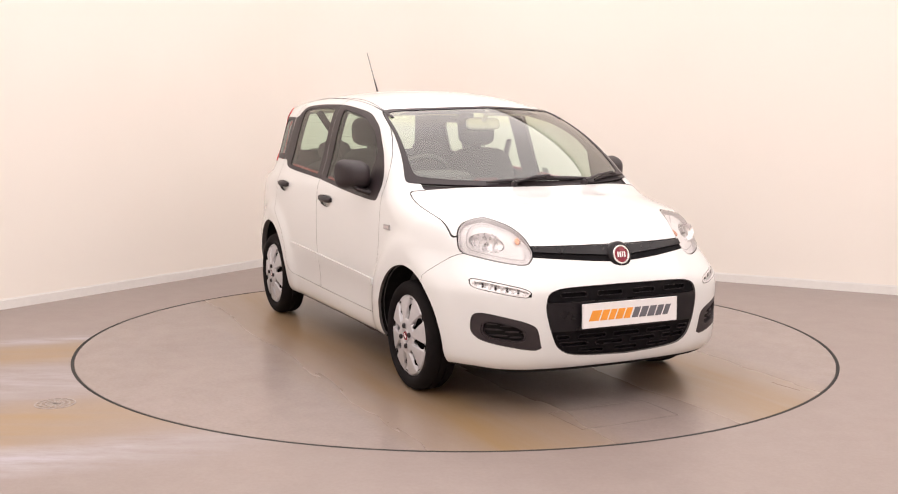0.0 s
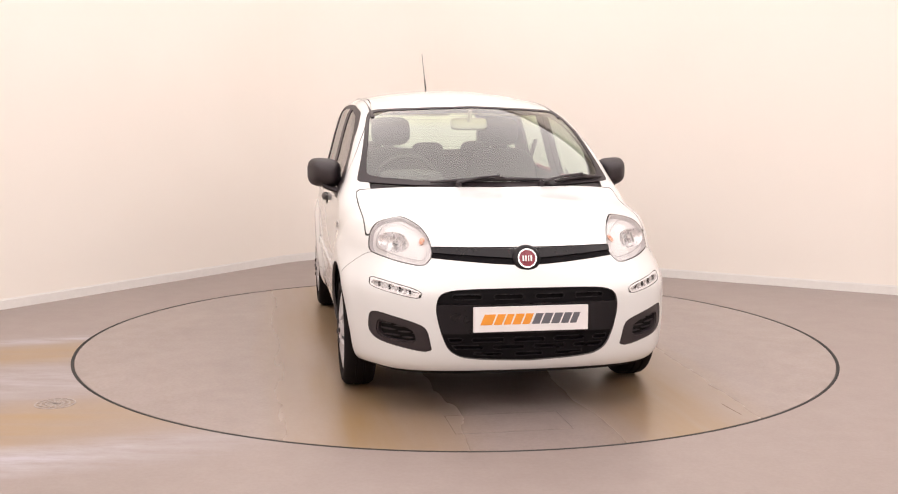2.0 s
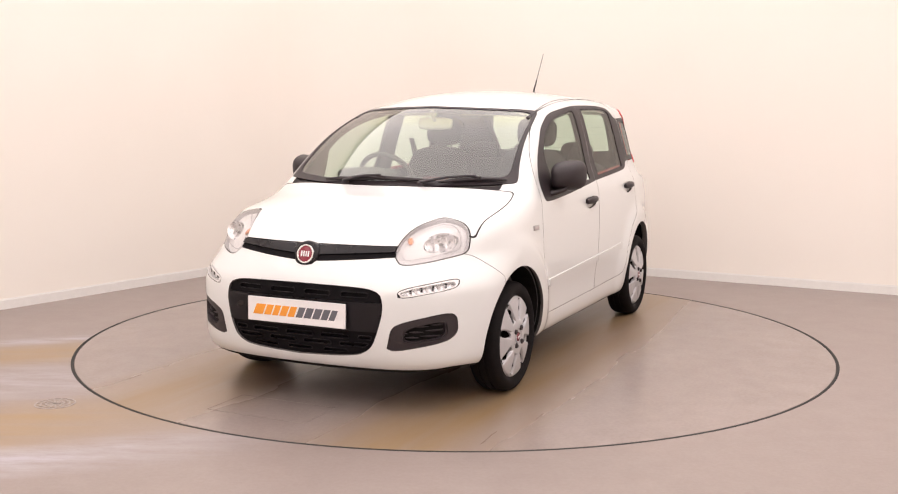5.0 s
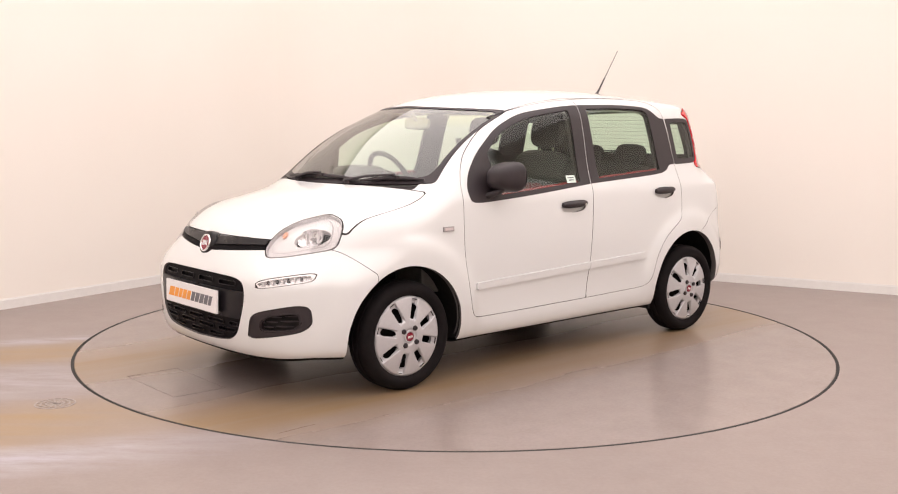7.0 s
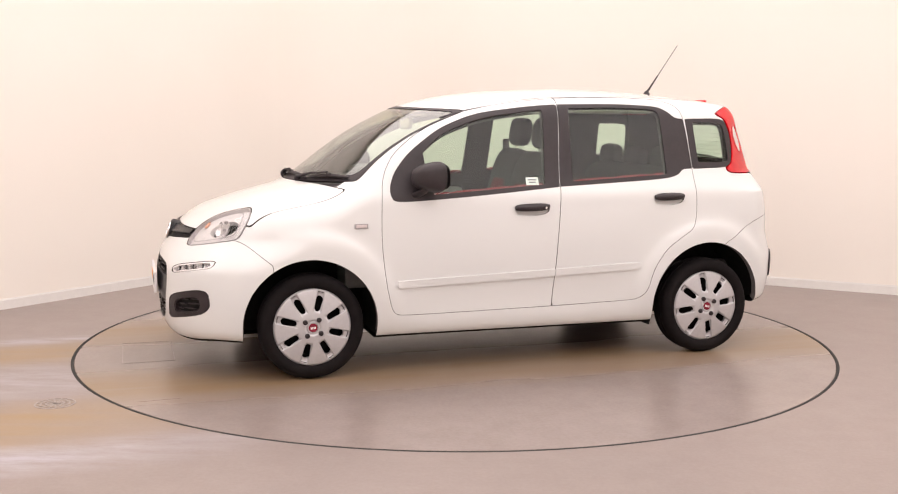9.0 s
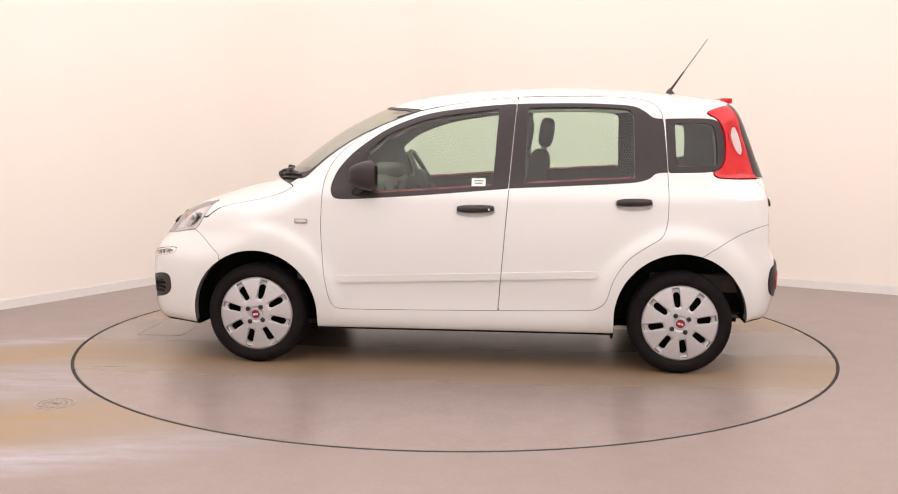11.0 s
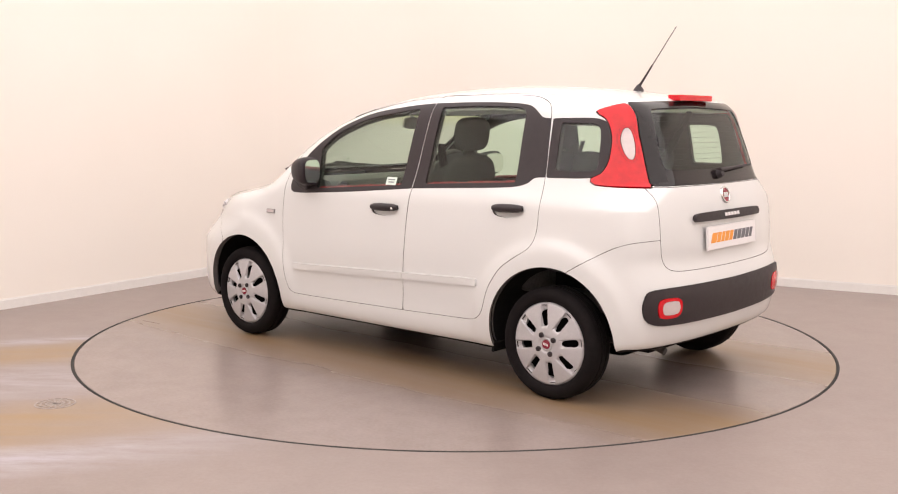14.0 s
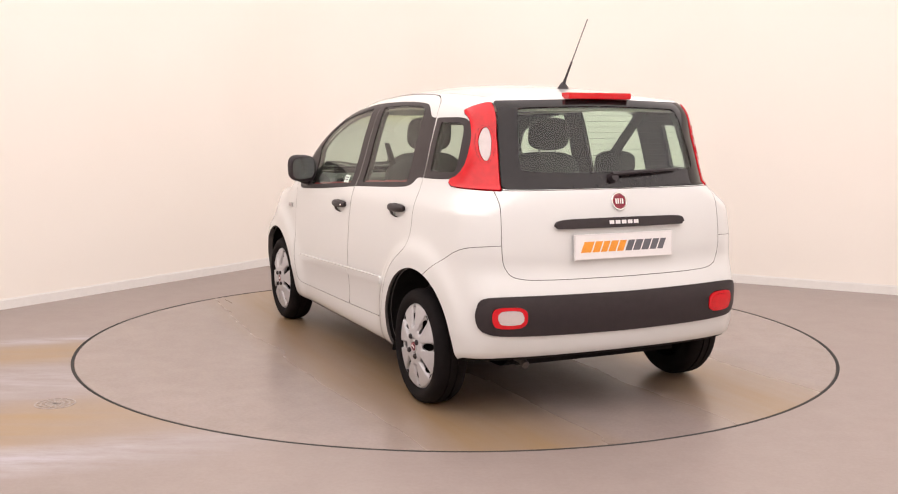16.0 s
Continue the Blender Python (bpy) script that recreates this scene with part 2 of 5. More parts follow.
def build_room():
    wall = wall_material()
    skirt = plain("skirting_paint", (0.80, 0.78, 0.76), 0.45, vary=0.02)
    u1, v1, h = ROOM_U, ROOM_V, ROOM_H
    runs = [("wall_right", room(COVE, 0), room(u1, 0), -ALONG_L), ("wall_left", room(0, v1), room(0, COVE), -ALONG_R),
            ("wall_back", room(0, v1), room(u1, v1), ALONG_L), ("wall_far_side", room(u1, v1), room(u1, 0), ALONG_R)]
    for n, a, b, out in runs:
        w = slab(n, a, b, 0, h, 0.15, wall, out)
        tagged(w, "smooth cream-white painted studio wall", "wall", kind="structure")
        s = slab("baseboard", a - out * 0.012, b - out * 0.012, 0.0, 0.066, 0.010, skirt, out)
        tagged(s, "low white painted skirting board along the wall", "skirting", kind="structure")
        s = slab("trim", a - out * 0.006, b - out * 0.006, 0.0662, 0.074, 0.004, skirt, out)
        tagged(s, "thin top bead of the white skirting", "skirting", kind="structure")
    w = cove("wall_cove", 0.0, 0.15, 0, h, wall)
    tagged(w, "rounded inner corner of the cream-white studio wall", "wall", kind="structure")
    s = cove("baseboard", -0.012, 0.010, 0.0, 0.066, skirt)
    tagged(s, "low white skirting board bent round the corner", "skirting", kind="structure")
    s = cove("trim", -0.006, 0.004, 0.0662, 0.074, skirt)
    tagged(s, "thin top bead of the bent white skirting", "skirting", kind="structure")
    c = [room(0, 0), room(u1, 0), room(u1, v1), room(0, v1)]
    ce = obj("ceiling", [(p.x, p.y, h) for p in c] + [(p.x, p.y, h + 0.12) for p in c],
             [(0, 1, 2, 3), (7, 6, 5, 4), (0, 4, 5, 1), (1, 5, 6, 2), (2, 6, 7, 3), (3, 7, 4, 0)], plain("ceiling_paint", (0.86, 0.84, 0.81), 0.9, vary=0.02, scale=3))
    tagged(ce, "white painted studio ceiling", "ceiling", kind="structure")
    # floor with the round pit of the turntable
    n = 192
    ring = [(DISC_R + 0.0172) * Vector((math.cos(2 * math.pi * i / n), math.sin(2 * math.pi * i / n), 0)) for i in range(n)]
    corner = [c[0], c[1], c[2], c[3]]

    def reach(d):
        best = 1e9
        for i in range(4):
            a, b = corner[i], corner[(i + 1) % 4]
            e = b - a
            den = d.x * e.y - d.y * e.x
            if abs(den) > 1e-9:
                k = (a.x * e.y - a.y * e.x) / den
                s = (a.x * d.y - a.y * d.x) / den
                if k > 0 and -1e-6 <= s <= 1 + 1e-6:
                    best = min(best, k)
        return d * best

    ang = sorted(set([2 * math.pi * i / n for i in range(n)] + [math.atan2(p.y, p.x) % (2 * math.pi) for p in corner]))
    inner = [(DISC_R + 0.0172) * Vector((math.cos(t), math.sin(t), 0)) for t in ang]
    outer = [reach(Vector((math.cos(t), math.sin(t), 0))) for t in ang]
    k = len(ang)
    v = [tuple(p) for p in inner] + [tuple(p) for p in outer] + [(p.x, p.y, -0.08) for p in inner] + [(0, 0, -0.08)]
    f = []
    for i in range(k):
        j = (i + 1) % k
        f += [(i, k + i, k + j, j), (i, j, 2 * k + j, 2 * k + i), (2 * k + i, 2 * k + j, 3 * k)]
    fl = obj("floor", v, f, floor_material("floor_resin", False))
    tagged(fl, "worn glossy brown-grey resin floor with painted-in tan reflections", "floor", kind="structure")
    # the disc
    bm = bmesh.new()
    lathe(bm, [(0, 0), (DISC_R - 0.004, 0), (DISC_R, -0.003), (DISC_R, -0.05), (0, -0.05)], n, Matrix.Rotation(radians(90), 4, "X"))
    dk = part("turntable", bm, floor_material("disc_resin", True))
    tagged(dk, "round flush brown-grey turntable with painted-in tan reflections", "turntable")
    return dk


def marks(disc):
    """An access hatch outlined in the disc and a round drain cover in the floor."""
    dark = plain("joint_dirt", (0.19, 0.15, 0.13), 0.6, vary=0.3, scale=14)
    bm = bmesh.new()
    x0, x1, y0, y1 = 1.70, 1.98, -0.36, 0.17
    for a, b in (((x0, y0), (x0, y1)), ((x0, y1), (x1, y1)), ((x0, y0), (x1, y0)), ((x1, y0), (x1, y1))):
        w = 0.003
        box(bm, pose((a[0] + b[0]) / 2, (a[1] + b[1]) / 2, 0.0006), abs(b[0] - a[0]) + w, abs(b[1] - a[1]) + w, 0.0008)
    part("hatch_outline", bm, dark, disc, "dark joint round a small access panel")
    bm = bmesh.new()
    for r in (0.095, 0.07, 0.045):
        n = 40
        lathe(bm, [(r, 0.0), (r, 0.0016), (r - 0.008, 0.0016), (r - 0.008, 0.0)], n, pose(-1.9, -1.57, 0) @ Matrix.Rotation(radians(90), 4, "X"))
    for i in range(8):
        box(bm, pose(-1.9, -1.57, 0.0008, 0, 0, i * 22.5), 0.19, 0.006, 0.0014)
    d = part("drain_cover", bm, plain("scuffed_steel", (0.33, 0.285, 0.265), 0.4, 0.2, vary=0.25))
    tagged(d, "small round scuffed drain cover set in the floor", "drain cover")


def ceiling_light():
    """One wide glowing panel added under the ceiling for its unseen lamps, as wide as the room."""
    case = plain("lamp_case", (0.8, 0.8, 0.8), 0.4, vary=0.02)
    lamp = tagged(new("ceiling_light"), "added wide white light panel standing in for unseen ceiling lamps", "ceiling light")
    base = room(ROOM_U / 2, ROOM_V / 2, ROOM_H - 0.10)
    lamp.matrix_basis = Matrix.Translation(base)

    def plate_at(name, u0, u1, v0, v1, z0, z1, mat, label=""):
        q = [room(u, v) - Vector((base.x, base.y, 0)) for u, v in ((u0, v0), (u1, v0), (u1, v1), (u0, v1))]
        v = [(p.x, p.y, z) for z in (z0, z1) for p in q]
        obj(name, v, [(0, 1, 2, 3), (7, 6, 5, 4), (0, 4, 5, 1), (1, 5, 6, 2), (2, 6, 7, 3), (3, 7, 4, 0)], mat, lamp, label=label)

    g, u1, v1 = PANEL_GAP, ROOM_U, ROOM_V
    plate_at("diffuser", g, u1 - g, g, v1 - g, -0.015, 0.015, glow("diffuser_light", LAMP_COLOUR, LAMP_POWER), "added evenly glowing white panel face")
    e = g - 0.05
    for r in ((e, u1 - e, e, g), (e, u1 - e, v1 - g, v1 - e), (e, g, g, v1 - g), (u1 - g, u1 - e, g, v1 - g)):
        plate_at("frame_rail", *r, -0.02, 0.09, case)


def gap_ring():
    dark = plain("gap_rubber", (0.015, 0.013, 0.012), 0.8, vary=0.3)
    bm = bmesh.new()
    lathe(bm, [(DISC_R + 0.0005, 0.0), (DISC_R + 0.003, 0.0012), (DISC_R + 0.0145, 0.0012), (DISC_R + 0.017, 0.0), (DISC_R + 0.017, -0.02), (DISC_R + 0.0005, -0.02)], 192, Matrix.Rotation(radians(90), 4, "X"), True)
    g = part("trim", bm, dark)
    tagged(g, "dark rubber joint ring round the turntable", "joint", kind="structure")


disc = build_room()
marks(disc)
ceiling_light()
gap_ring()


# ---- the car's skin: one smooth closed form, cut into panels ----
# car space: x to the nose, y to the car's left, z up, origin on the ground midway between the axles
def curve(*knots):
    """A smooth function through (place, value) knots."""
    x = np.array([k[0] for k in knots], float)
    y = np.array([k[1] for k in knots], float)
    m = np.gradient(y, x)
    xs = np.linspace(x[0], x[-1], 1500)
    i = np.clip(np.searchsorted(x, xs) - 1, 0, len(x) - 2)
    h = x[i + 1] - x[i]
    t = (xs - x[i]) / h
    ys = (2 * t**3 - 3 * t**2 + 1) * y[i] + (t**3 - 2 * t**2 + t) * h * m[i] + (-2 * t**3 + 3 * t**2) * y[i + 1] + (t**3 - t**2) * h * m[i + 1]
    pad = np.pad(ys, 20, mode="reflect", reflect_type="odd")
    ys = np.convolve(pad, np.ones(41) / 41, "valid")
    return lambda q: np.interp(q, xs, ys)


SECTION = curve((0.0, 0.70), (0.18, 0.755), (0.26, 0.782), (0.36, 0.792), (0.52, 0.800), (0.70, 0.800), (0.85, 0.792), (0.95, 0.778),
                (1.02, 0.748), (1.10, 0.722), (1.25, 0.682), (1.40, 0.634), (1.48, 0.602), (1.60, 0.54))
TOP = curve((-1.9, 1.36), (-1.6, 1.437), (-1.45, 1.465), (-1.25, 1.494), (-0.92, 1.526), (-0.59, 1.540), (-0.25, 1.533), (0.06, 1.512), (0.30, 1.478),
            (0.46, 1.440), (0.68, 1.345), (0.85, 1.245), (0.98, 1.150), (1.08, 1.070), (1.16, 1.012), (1.22, 0.985), (1.34, 0.955), (1.50, 0.908), (1.64, 0.858), (1.78, 0.790), (1.90, 0.715), (2.1, 0.56))
NOSE = curve((0.0, 1.78), (0.17, 1.850), (0.24, 1.895), (0.34, 1.915), (0.46, 1.918), (0.58, 1.908), (0.66, 1.880), (0.72, 1.852), (0.80, 1.815), (0.9, 1.76), (1.6, 1.4))
TAIL = curve((0.0, -1.55), (0.22, -1.62), (0.32, -1.675), (0.42, -1.700), (0.56, -1.705), (0.62, -1.690), (0.68, -1.672), (0.78, -1.668), (0.90, -1.655), (1.02, -1.628),
             (1.12, -1.592), (1.28, -1.530), (1.42, -1.462), (1.50, -1.41), (1.7, -1.3))
SWEEP = curve((-2.2, 0.0), (-0.8, 0.0), (0.1, 0.43), (0.5, 0.45), (1.02, 0.45), (1.25, 0.30), (1.45, 0.17), (1.65, 0.05), (2.3, 0.03))
CROWN = curve((-2.0, 0.09), (-1.45, 0.10), (-1.1, 0.15), (-0.6, 0.19), (0.0, 0.20), (0.45, 0.19), (0.80, 0.09), (1.05, 0.02), (1.16, 0.03), (1.26, 0.085), (1.5, 0.105), (2.2, 0.08))
FRONT_WHEEL, REAR_WHEEL, HUB_Z = 1.152, -1.159, 0.283


def smax(a, b, k):
    h = np.clip(0.5 + 0.5 * (a - b) / k, 0, 1)
    return b + (a - b) * h + k * h * (1 - h)


def form(p):
    """Below nought inside the car's outer form."""
    x, y, z = p[:, 0], np.abs(p[:, 1]), p[:, 2]
    w = SECTION(z)
    w = w * (1 - (0.034 + 0.036 * np.clip((z - 0.55) / 0.3, 0, 1)) * np.clip((x - 0.85) / 0.8, 0, 2) ** 2) * (1 - (0.075 + 0.030 * np.clip((z - 0.8) / 0.5, 0, 1)) * np.clip((-x - 0.85) / 0.75, 0, 2) ** 2)
    for cx in (FRONT_WHEEL, REAR_WHEEL):
        r = np.hypot(x - cx, (z - HUB_Z) * 0.96)
        w = w + 0.026 / (1 + np.exp((r - 0.462) / 0.018)) * np.clip((z - 0.1) / 0.3, 0, 1)
    turn_in = -x - 1.35
    w = w - 0.55 * (turn_in + np.sqrt(turn_in**2 + 0.0016)) / 2 * np.clip((z - 0.94) / 0.12, 0, 1)
    w = w - 0.010 * np.exp(-((z - 0.40) / 0.11) ** 2) * np.clip(1 - (x / 0.72) ** 6, 0, 1)
    side = y - w
    up = np.clip((z - 0.56) / 0.18, 0, 1)
    up = up * up * (3 - 2 * up)
    nose = x - (NOSE(z) - 0.016 - (0.13 + 0.24 * up) * y**2 - (0.30 - 0.20 * up) * y**4 - (0.62 + 0.34 * up) * y**6)
    tail = TAIL(z) - 0.028 + 0.09 * y**2 + 0.16 * y**4 - x
    bow = x + SWEEP(x) * y**2
    brow = 0.007 * np.exp(-((x - 1.52) / 0.13) ** 2 - ((y - 0.64) / 0.13) ** 2)
    top = (z - (TOP(bow) - CROWN(bow) * y**2 + brow)) * 0.85
    rise = np.clip((-x - 1.35) / 0.2, 0, 1)
    low = 0.190 + 0.088 * rise * rise * (3 - 2 * rise) + 0.03 * np.clip((x - 1.45) / 0.2, 0, 1) * np.clip((y - 0.45) / 0.3, 0, 1) ** 2 - z
    g = smax(side, top, 0.075)
    g = smax(g, nose, 0.13)
    g = smax(g, tail, 0.10 - 0.05 * np.clip((z - 1.28) / 0.1, 0, 1))
    return smax(g, low, 0.05)


def steep(p):
    e = 0.004
    d = np.stack([form(p + v) - form(p - v) for v in np.eye(3) * e], 1)
    return d / np.linalg.norm(d, axis=1)[:, None]


def skin():
    """The left half of the form as a fine net of triangles: places, normals, faces."""
    a = np.linspace(math.pi, math.pi / 2, 56)[:-1]
    b = np.linspace(-1.05, 1.05, 132)
    c = np.linspace(math.pi / 2, 0, 66)[1:]
    ox = np.concatenate([np.full(len(a), b[0]), b, np.full(len(c), b[-1])])
    ph = np.concatenate([a, np.full(len(b), math.pi / 2), c])
    lat = np.concatenate([np.linspace(-62, -36, 8)[:-1], np.linspace(-36, 46, 84), np.linspace(46, 90, 40)[1:]])
    U, L = np.meshgrid(np.arange(len(ph)), np.radians(lat), indexing="ij")
    o = np.stack([ox[U], 0 * L, 0 * L + 0.66], -1).reshape(-1, 3)
    d = np.stack([np.cos(L) * np.cos(ph[U]), np.cos(L) * np.sin(ph[U]), np.sin(L)], -1).reshape(-1, 3)
    lo, hi = np.zeros(len(o)), np.full(len(o), 2.2)
    for _ in range(34):
        mid = (lo + hi) / 2
        inside = form(o + d * mid[:, None]) < 0
        lo, hi = np.where(inside, mid, lo), np.where(inside, hi, mid)
    V = o + d * lo[:, None]
    V[np.abs(V[:, 1]) < 1e-5, 1] = 0
    nu, nl = U.shape
    i = (np.arange(nu - 1)[:, None] * nl + np.arange(nl - 1)[None]).ravel()
    F = np.concatenate([np.stack([i, i + 1, i + nl + 1], 1), np.stack([i, i + nl + 1, i + nl], 1)])
    area = np.linalg.norm(np.cross(V[F[:, 1]] - V[F[:, 0]], V[F[:, 2]] - V[F[:, 0]]), axis=1)
    F = F[area > 1e-9]
    return V, steep(V), F


def keep(m, s):
    """The stretch of a net where s is above nought, cut cleanly along its edge."""
    V, N, F = m
    s = np.where(np.abs(s) < 1e-5, 1e-5, s)
    ins = s > 0
    cnt = ins[F].sum(1)
    out = [F[cnt == 3]]
    nv, nn, made, tri = [], [], {}, []

    def cut(i, j):
        k = (i, j) if i < j else (j, i)
        if k not in made:
            t = s[k[0]] / (s[k[0]] - s[k[1]])
            made[k] = len(V) + len(nv)
            nv.append(V[k[0]] + (V[k[1]] - V[k[0]]) * t)
            n = N[k[0]] + (N[k[1]] - N[k[0]]) * t
            nn.append(n / np.linalg.norm(n))
        return made[k]

    for f in F[(cnt == 1) | (cnt == 2)]:
        f = [int(q) for q in f]
        while not (ins[f[0]] and not ins[f[2]]):
            f = f[1:] + f[:1]
        if ins[f[1]]:
            p, q = cut(f[1], f[2]), cut(f[0], f[2])
            tri += [(f[0], f[1], p), (f[0], p, q)]
        else:
            p, q = cut(f[0], f[1]), cut(f[0], f[2])
            tri.append((f[0], p, q))
    if tri:
        out.append(np.array(tri))
        V, N = np.concatenate([V, nv]), np.concatenate([N, nn])
    F = np.concatenate(out) if len(out) else np.zeros((0, 3), int)
    used, inv = np.unique(F, return_inverse=True)
    return V[used], N[used], inv.reshape(-1, 3)


def split(m, fn, gap=0.0):
    """Cuts the region fn > 0 out of a net: the region, drawn in by half the gap, and the rest."""
    s = fn(m[0])
    return keep(m, s - gap / 2), keep(m, -s - gap / 2)


def region(pts, rounds=3):
    """Signed distance to the edge of a polygon with softened corners, above nought inside."""
    P = np.array(pts, float)
    for _ in range(rounds):
        Q = np.roll(P, -1, 0)
        P = np.stack([0.8 * P + 0.2 * Q, 0.2 * P + 0.8 * Q], 1).reshape(-1, 2)

    def f(q):
        d = np.full(len(q), 1e9)
        odd = np.zeros(len(q), bool)
        for a, b in zip(P, np.roll(P, -1, 0)):
            e, w = b - a, q - a
            t = np.clip((w @ e) / (e @ e + 1e-12), 0, 1)
            d = np.minimum(d, np.hypot(*(w - t[:, None] * e).T))
            c = (a[1] > q[:, 1]) != (b[1] > q[:, 1])
            with np.errstate(divide="ignore", invalid="ignore"):
                odd ^= c & (q[:, 0] < (b[0] - a[0]) * (q[:, 1] - a[1]) / (b[1] - a[1]) + a[0])
        return np.where(odd, d, -d)
    return f


def from_side(pts, rounds=3):
    f = region(pts, rounds)
    return lambda V: np.minimum(f(V[:, [0, 2]]), (V[:, 1] - SECTION(V[:, 2]) * 0.86) * 0.7)


def from_front(pts, rounds=3):
    f = region(pts, rounds)
    return lambda V: np.minimum(f(V[:, [1, 2]]), V[:, 0] - 0.2)


def from_rear(pts, rounds=3):
    f = region(pts, rounds)
    return lambda V: np.minimum(f(V[:, [1, 2]]), -V[:, 0] - 0.6)


def refine(m, times=1):
    """The same net with every triangle cut in four."""
    for _ in range(times):
        V, N, F = m
        e = np.sort(np.concatenate([F[:, [0, 1]], F[:, [1, 2]], F[:, [2, 0]]]), 1)
        u, inv = np.unique(e, axis=0, return_inverse=True)
        a, b, c = (inv.reshape(-1)[k * len(F):(k + 1) * len(F)] + len(V) for k in range(3))
        n = N[u[:, 0]] + N[u[:, 1]]
        f0, f1, f2 = F.T
        m = (np.concatenate([V, (V[u[:, 0]] + V[u[:, 1]]) / 2]), np.concatenate([N, n / np.linalg.norm(n, axis=1)[:, None]]),
             np.concatenate([np.stack(t, 1) for t in ((f0, a, c), (a, f1, b), (c, b, f2), (a, b, c))]))
    return m


def mirrored(m):
    return m[0] * (1, -1, 1), m[1] * (1, -1, 1), m[2][:, ::-1]


def both(m):
    """A left net joined to its mirror image along the middle."""
    V, N, F = m
    mid = np.abs(V[:, 1]) < 1e-6
    N = np.where(mid[:, None], N * (1, 0, 1), N)
    N = N / np.linalg.norm(N, axis=1)[:, None]
    over = np.where(mid, np.arange(len(V)), len(V) + np.cumsum(~mid) - 1)
    flip = np.array((1, -1, 1))
    return np.concatenate([V, V[~mid] * flip]), np.concatenate([N, N[~mid] * flip]), np.concatenate([F, over[F][:, ::-1]])


def shift(m, d):
    return m[0] + m[1] * d, m[1], m[2]


def panel(name, m, mat, parent, label="", depth=0.012, off=0.0, edge_shade=None):
    """A net as a sheet with turned-in edges."""
    V, N, F = shift(m, off) if off else m
    e = np.concatenate([F[:, [0, 1]], F[:, [1, 2]], F[:, [2, 0]]])
    key = np.sort(e, 1)
    _, idx, cnt = np.unique(key, axis=0, return_index=True, return_counts=True)
    rim = e[idx[cnt == 1]]
    rim = rim[~((np.abs(V[rim[:, 0], 1]) < 1e-4) & (np.abs(V[rim[:, 1], 1]) < 1e-4))]
    me = bpy.data.meshes.new(name)
    n0 = len(V)
    verts, faces, loopn = [V], [tuple(f) for f in F.tolist()], [N[F].reshape(-1, 3)]
    if depth and len(rim):
        u, inv = np.unique(rim, return_inverse=True)
        inv = inv.reshape(-1, 2)
        verts += [V[u], V[u] - N[u] * depth]
        k = len(u)
        faces += [(n0 + b, n0 + a, n0 + k + a, n0 + k + b) for a, b in inv.tolist()]
        loopn.append(np.zeros((4 * len(inv), 3)))
    me.from_pydata(np.concatenate(verts).tolist(), [], faces)
    me.polygons.foreach_set("use_smooth", [True] * len(me.polygons))
    me.normals_split_custom_set(np.concatenate(loopn).tolist())
    me.materials.append(mat)
    # turned-in edges take the dark gap colour in place of real shade
    if edge_shade:
        me.materials.append(edge_shade)
        me.polygons.foreach_set("material_index", [0] * len(F) + [1] * (len(faces) - len(F)))
    ob = new(name, me)
    ob.parent = parent
    return tagged(ob, label)


def sides(name, m, mat, parents, label="", depth=0.012, off=0.0, edge_shade=None):
    """The same panel on both flanks."""
    return [panel(name, q, mat, p, label, depth, off, edge_shade) for q, p in zip((m, mirrored(m)), parents)]


# outlines, in metres
FRONT_DOOR = [(0.775, 1.00), (0.785, 0.74), (0.765, 0.50), (0.735, 0.36), (0.705, 0.318), (0.60, 0.312), (-0.186, 0.322), (-0.186, 0.322), (-0.278, 1.478), (-0.278, 1.478), (-0.05, 1.462), (0.15, 1.436), (0.33, 1.385), (0.56, 1.272), (0.69, 1.170), (0.745, 1.09)]
REAR_DOOR = [(-0.187, 0.322), (-0.187, 0.322), (-0.55, 0.330), (-0.70, 0.335), (-0.765, 0.38), (-0.80, 0.51), (-0.875, 0.62), (-0.97, 0.685), (-1.055, 0.735), (-1.082, 0.81), (-1.085, 1.00), (-1.055, 1.38), (-1.02, 1.435), (-0.93, 1.468), (-0.75, 1.478), (-0.279, 1.478), (-0.279, 1.478)]
FRONT_DLO = [(0.735, 0.985), (0.700, 1.075), (0.610, 1.178), (0.430, 1.305), (0.210, 1.387), (-0.10, 1.425), (-0.271, 1.437), (-0.271, 1.437), (-0.234, 0.983), (-0.234, 0.983), (0.27, 0.940), (0.62, 0.918), (0.72, 0.920)]
REAR_DLO = [(-0.276, 1.437), (-0.276, 1.437), (-0.64, 1.442), (-0.90, 1.430), (-0.965, 1.395), (-1.0, 1.362), (-1.062, 1.358), (-1.062, 1.358), (-1.078, 1.075), (-1.078, 1.075), (-1.015, 1.072), (-0.985, 1.040), (-0.90, 1.018), (-0.239, 0.984), (-0.239, 0.984)]
FRONT_PANE = [(0.505, 0.952), (0.505, 0.952), (0.535, 1.175), (0.535, 1.175), (0.43, 1.272), (0.19, 1.362), (-0.175, 1.408), (-0.178, 1.408), (-0.150, 0.998), (-0.150, 0.998)]
REAR_PANE = [(-0.335, 1.415), (-0.335, 1.415), (-0.60, 1.422), (-0.86, 1.414), (-0.895, 1.392), (-0.900, 1.385), (-0.910, 1.045), (-0.910, 1.045), (-0.318, 1.012), (-0.318, 1.012)]
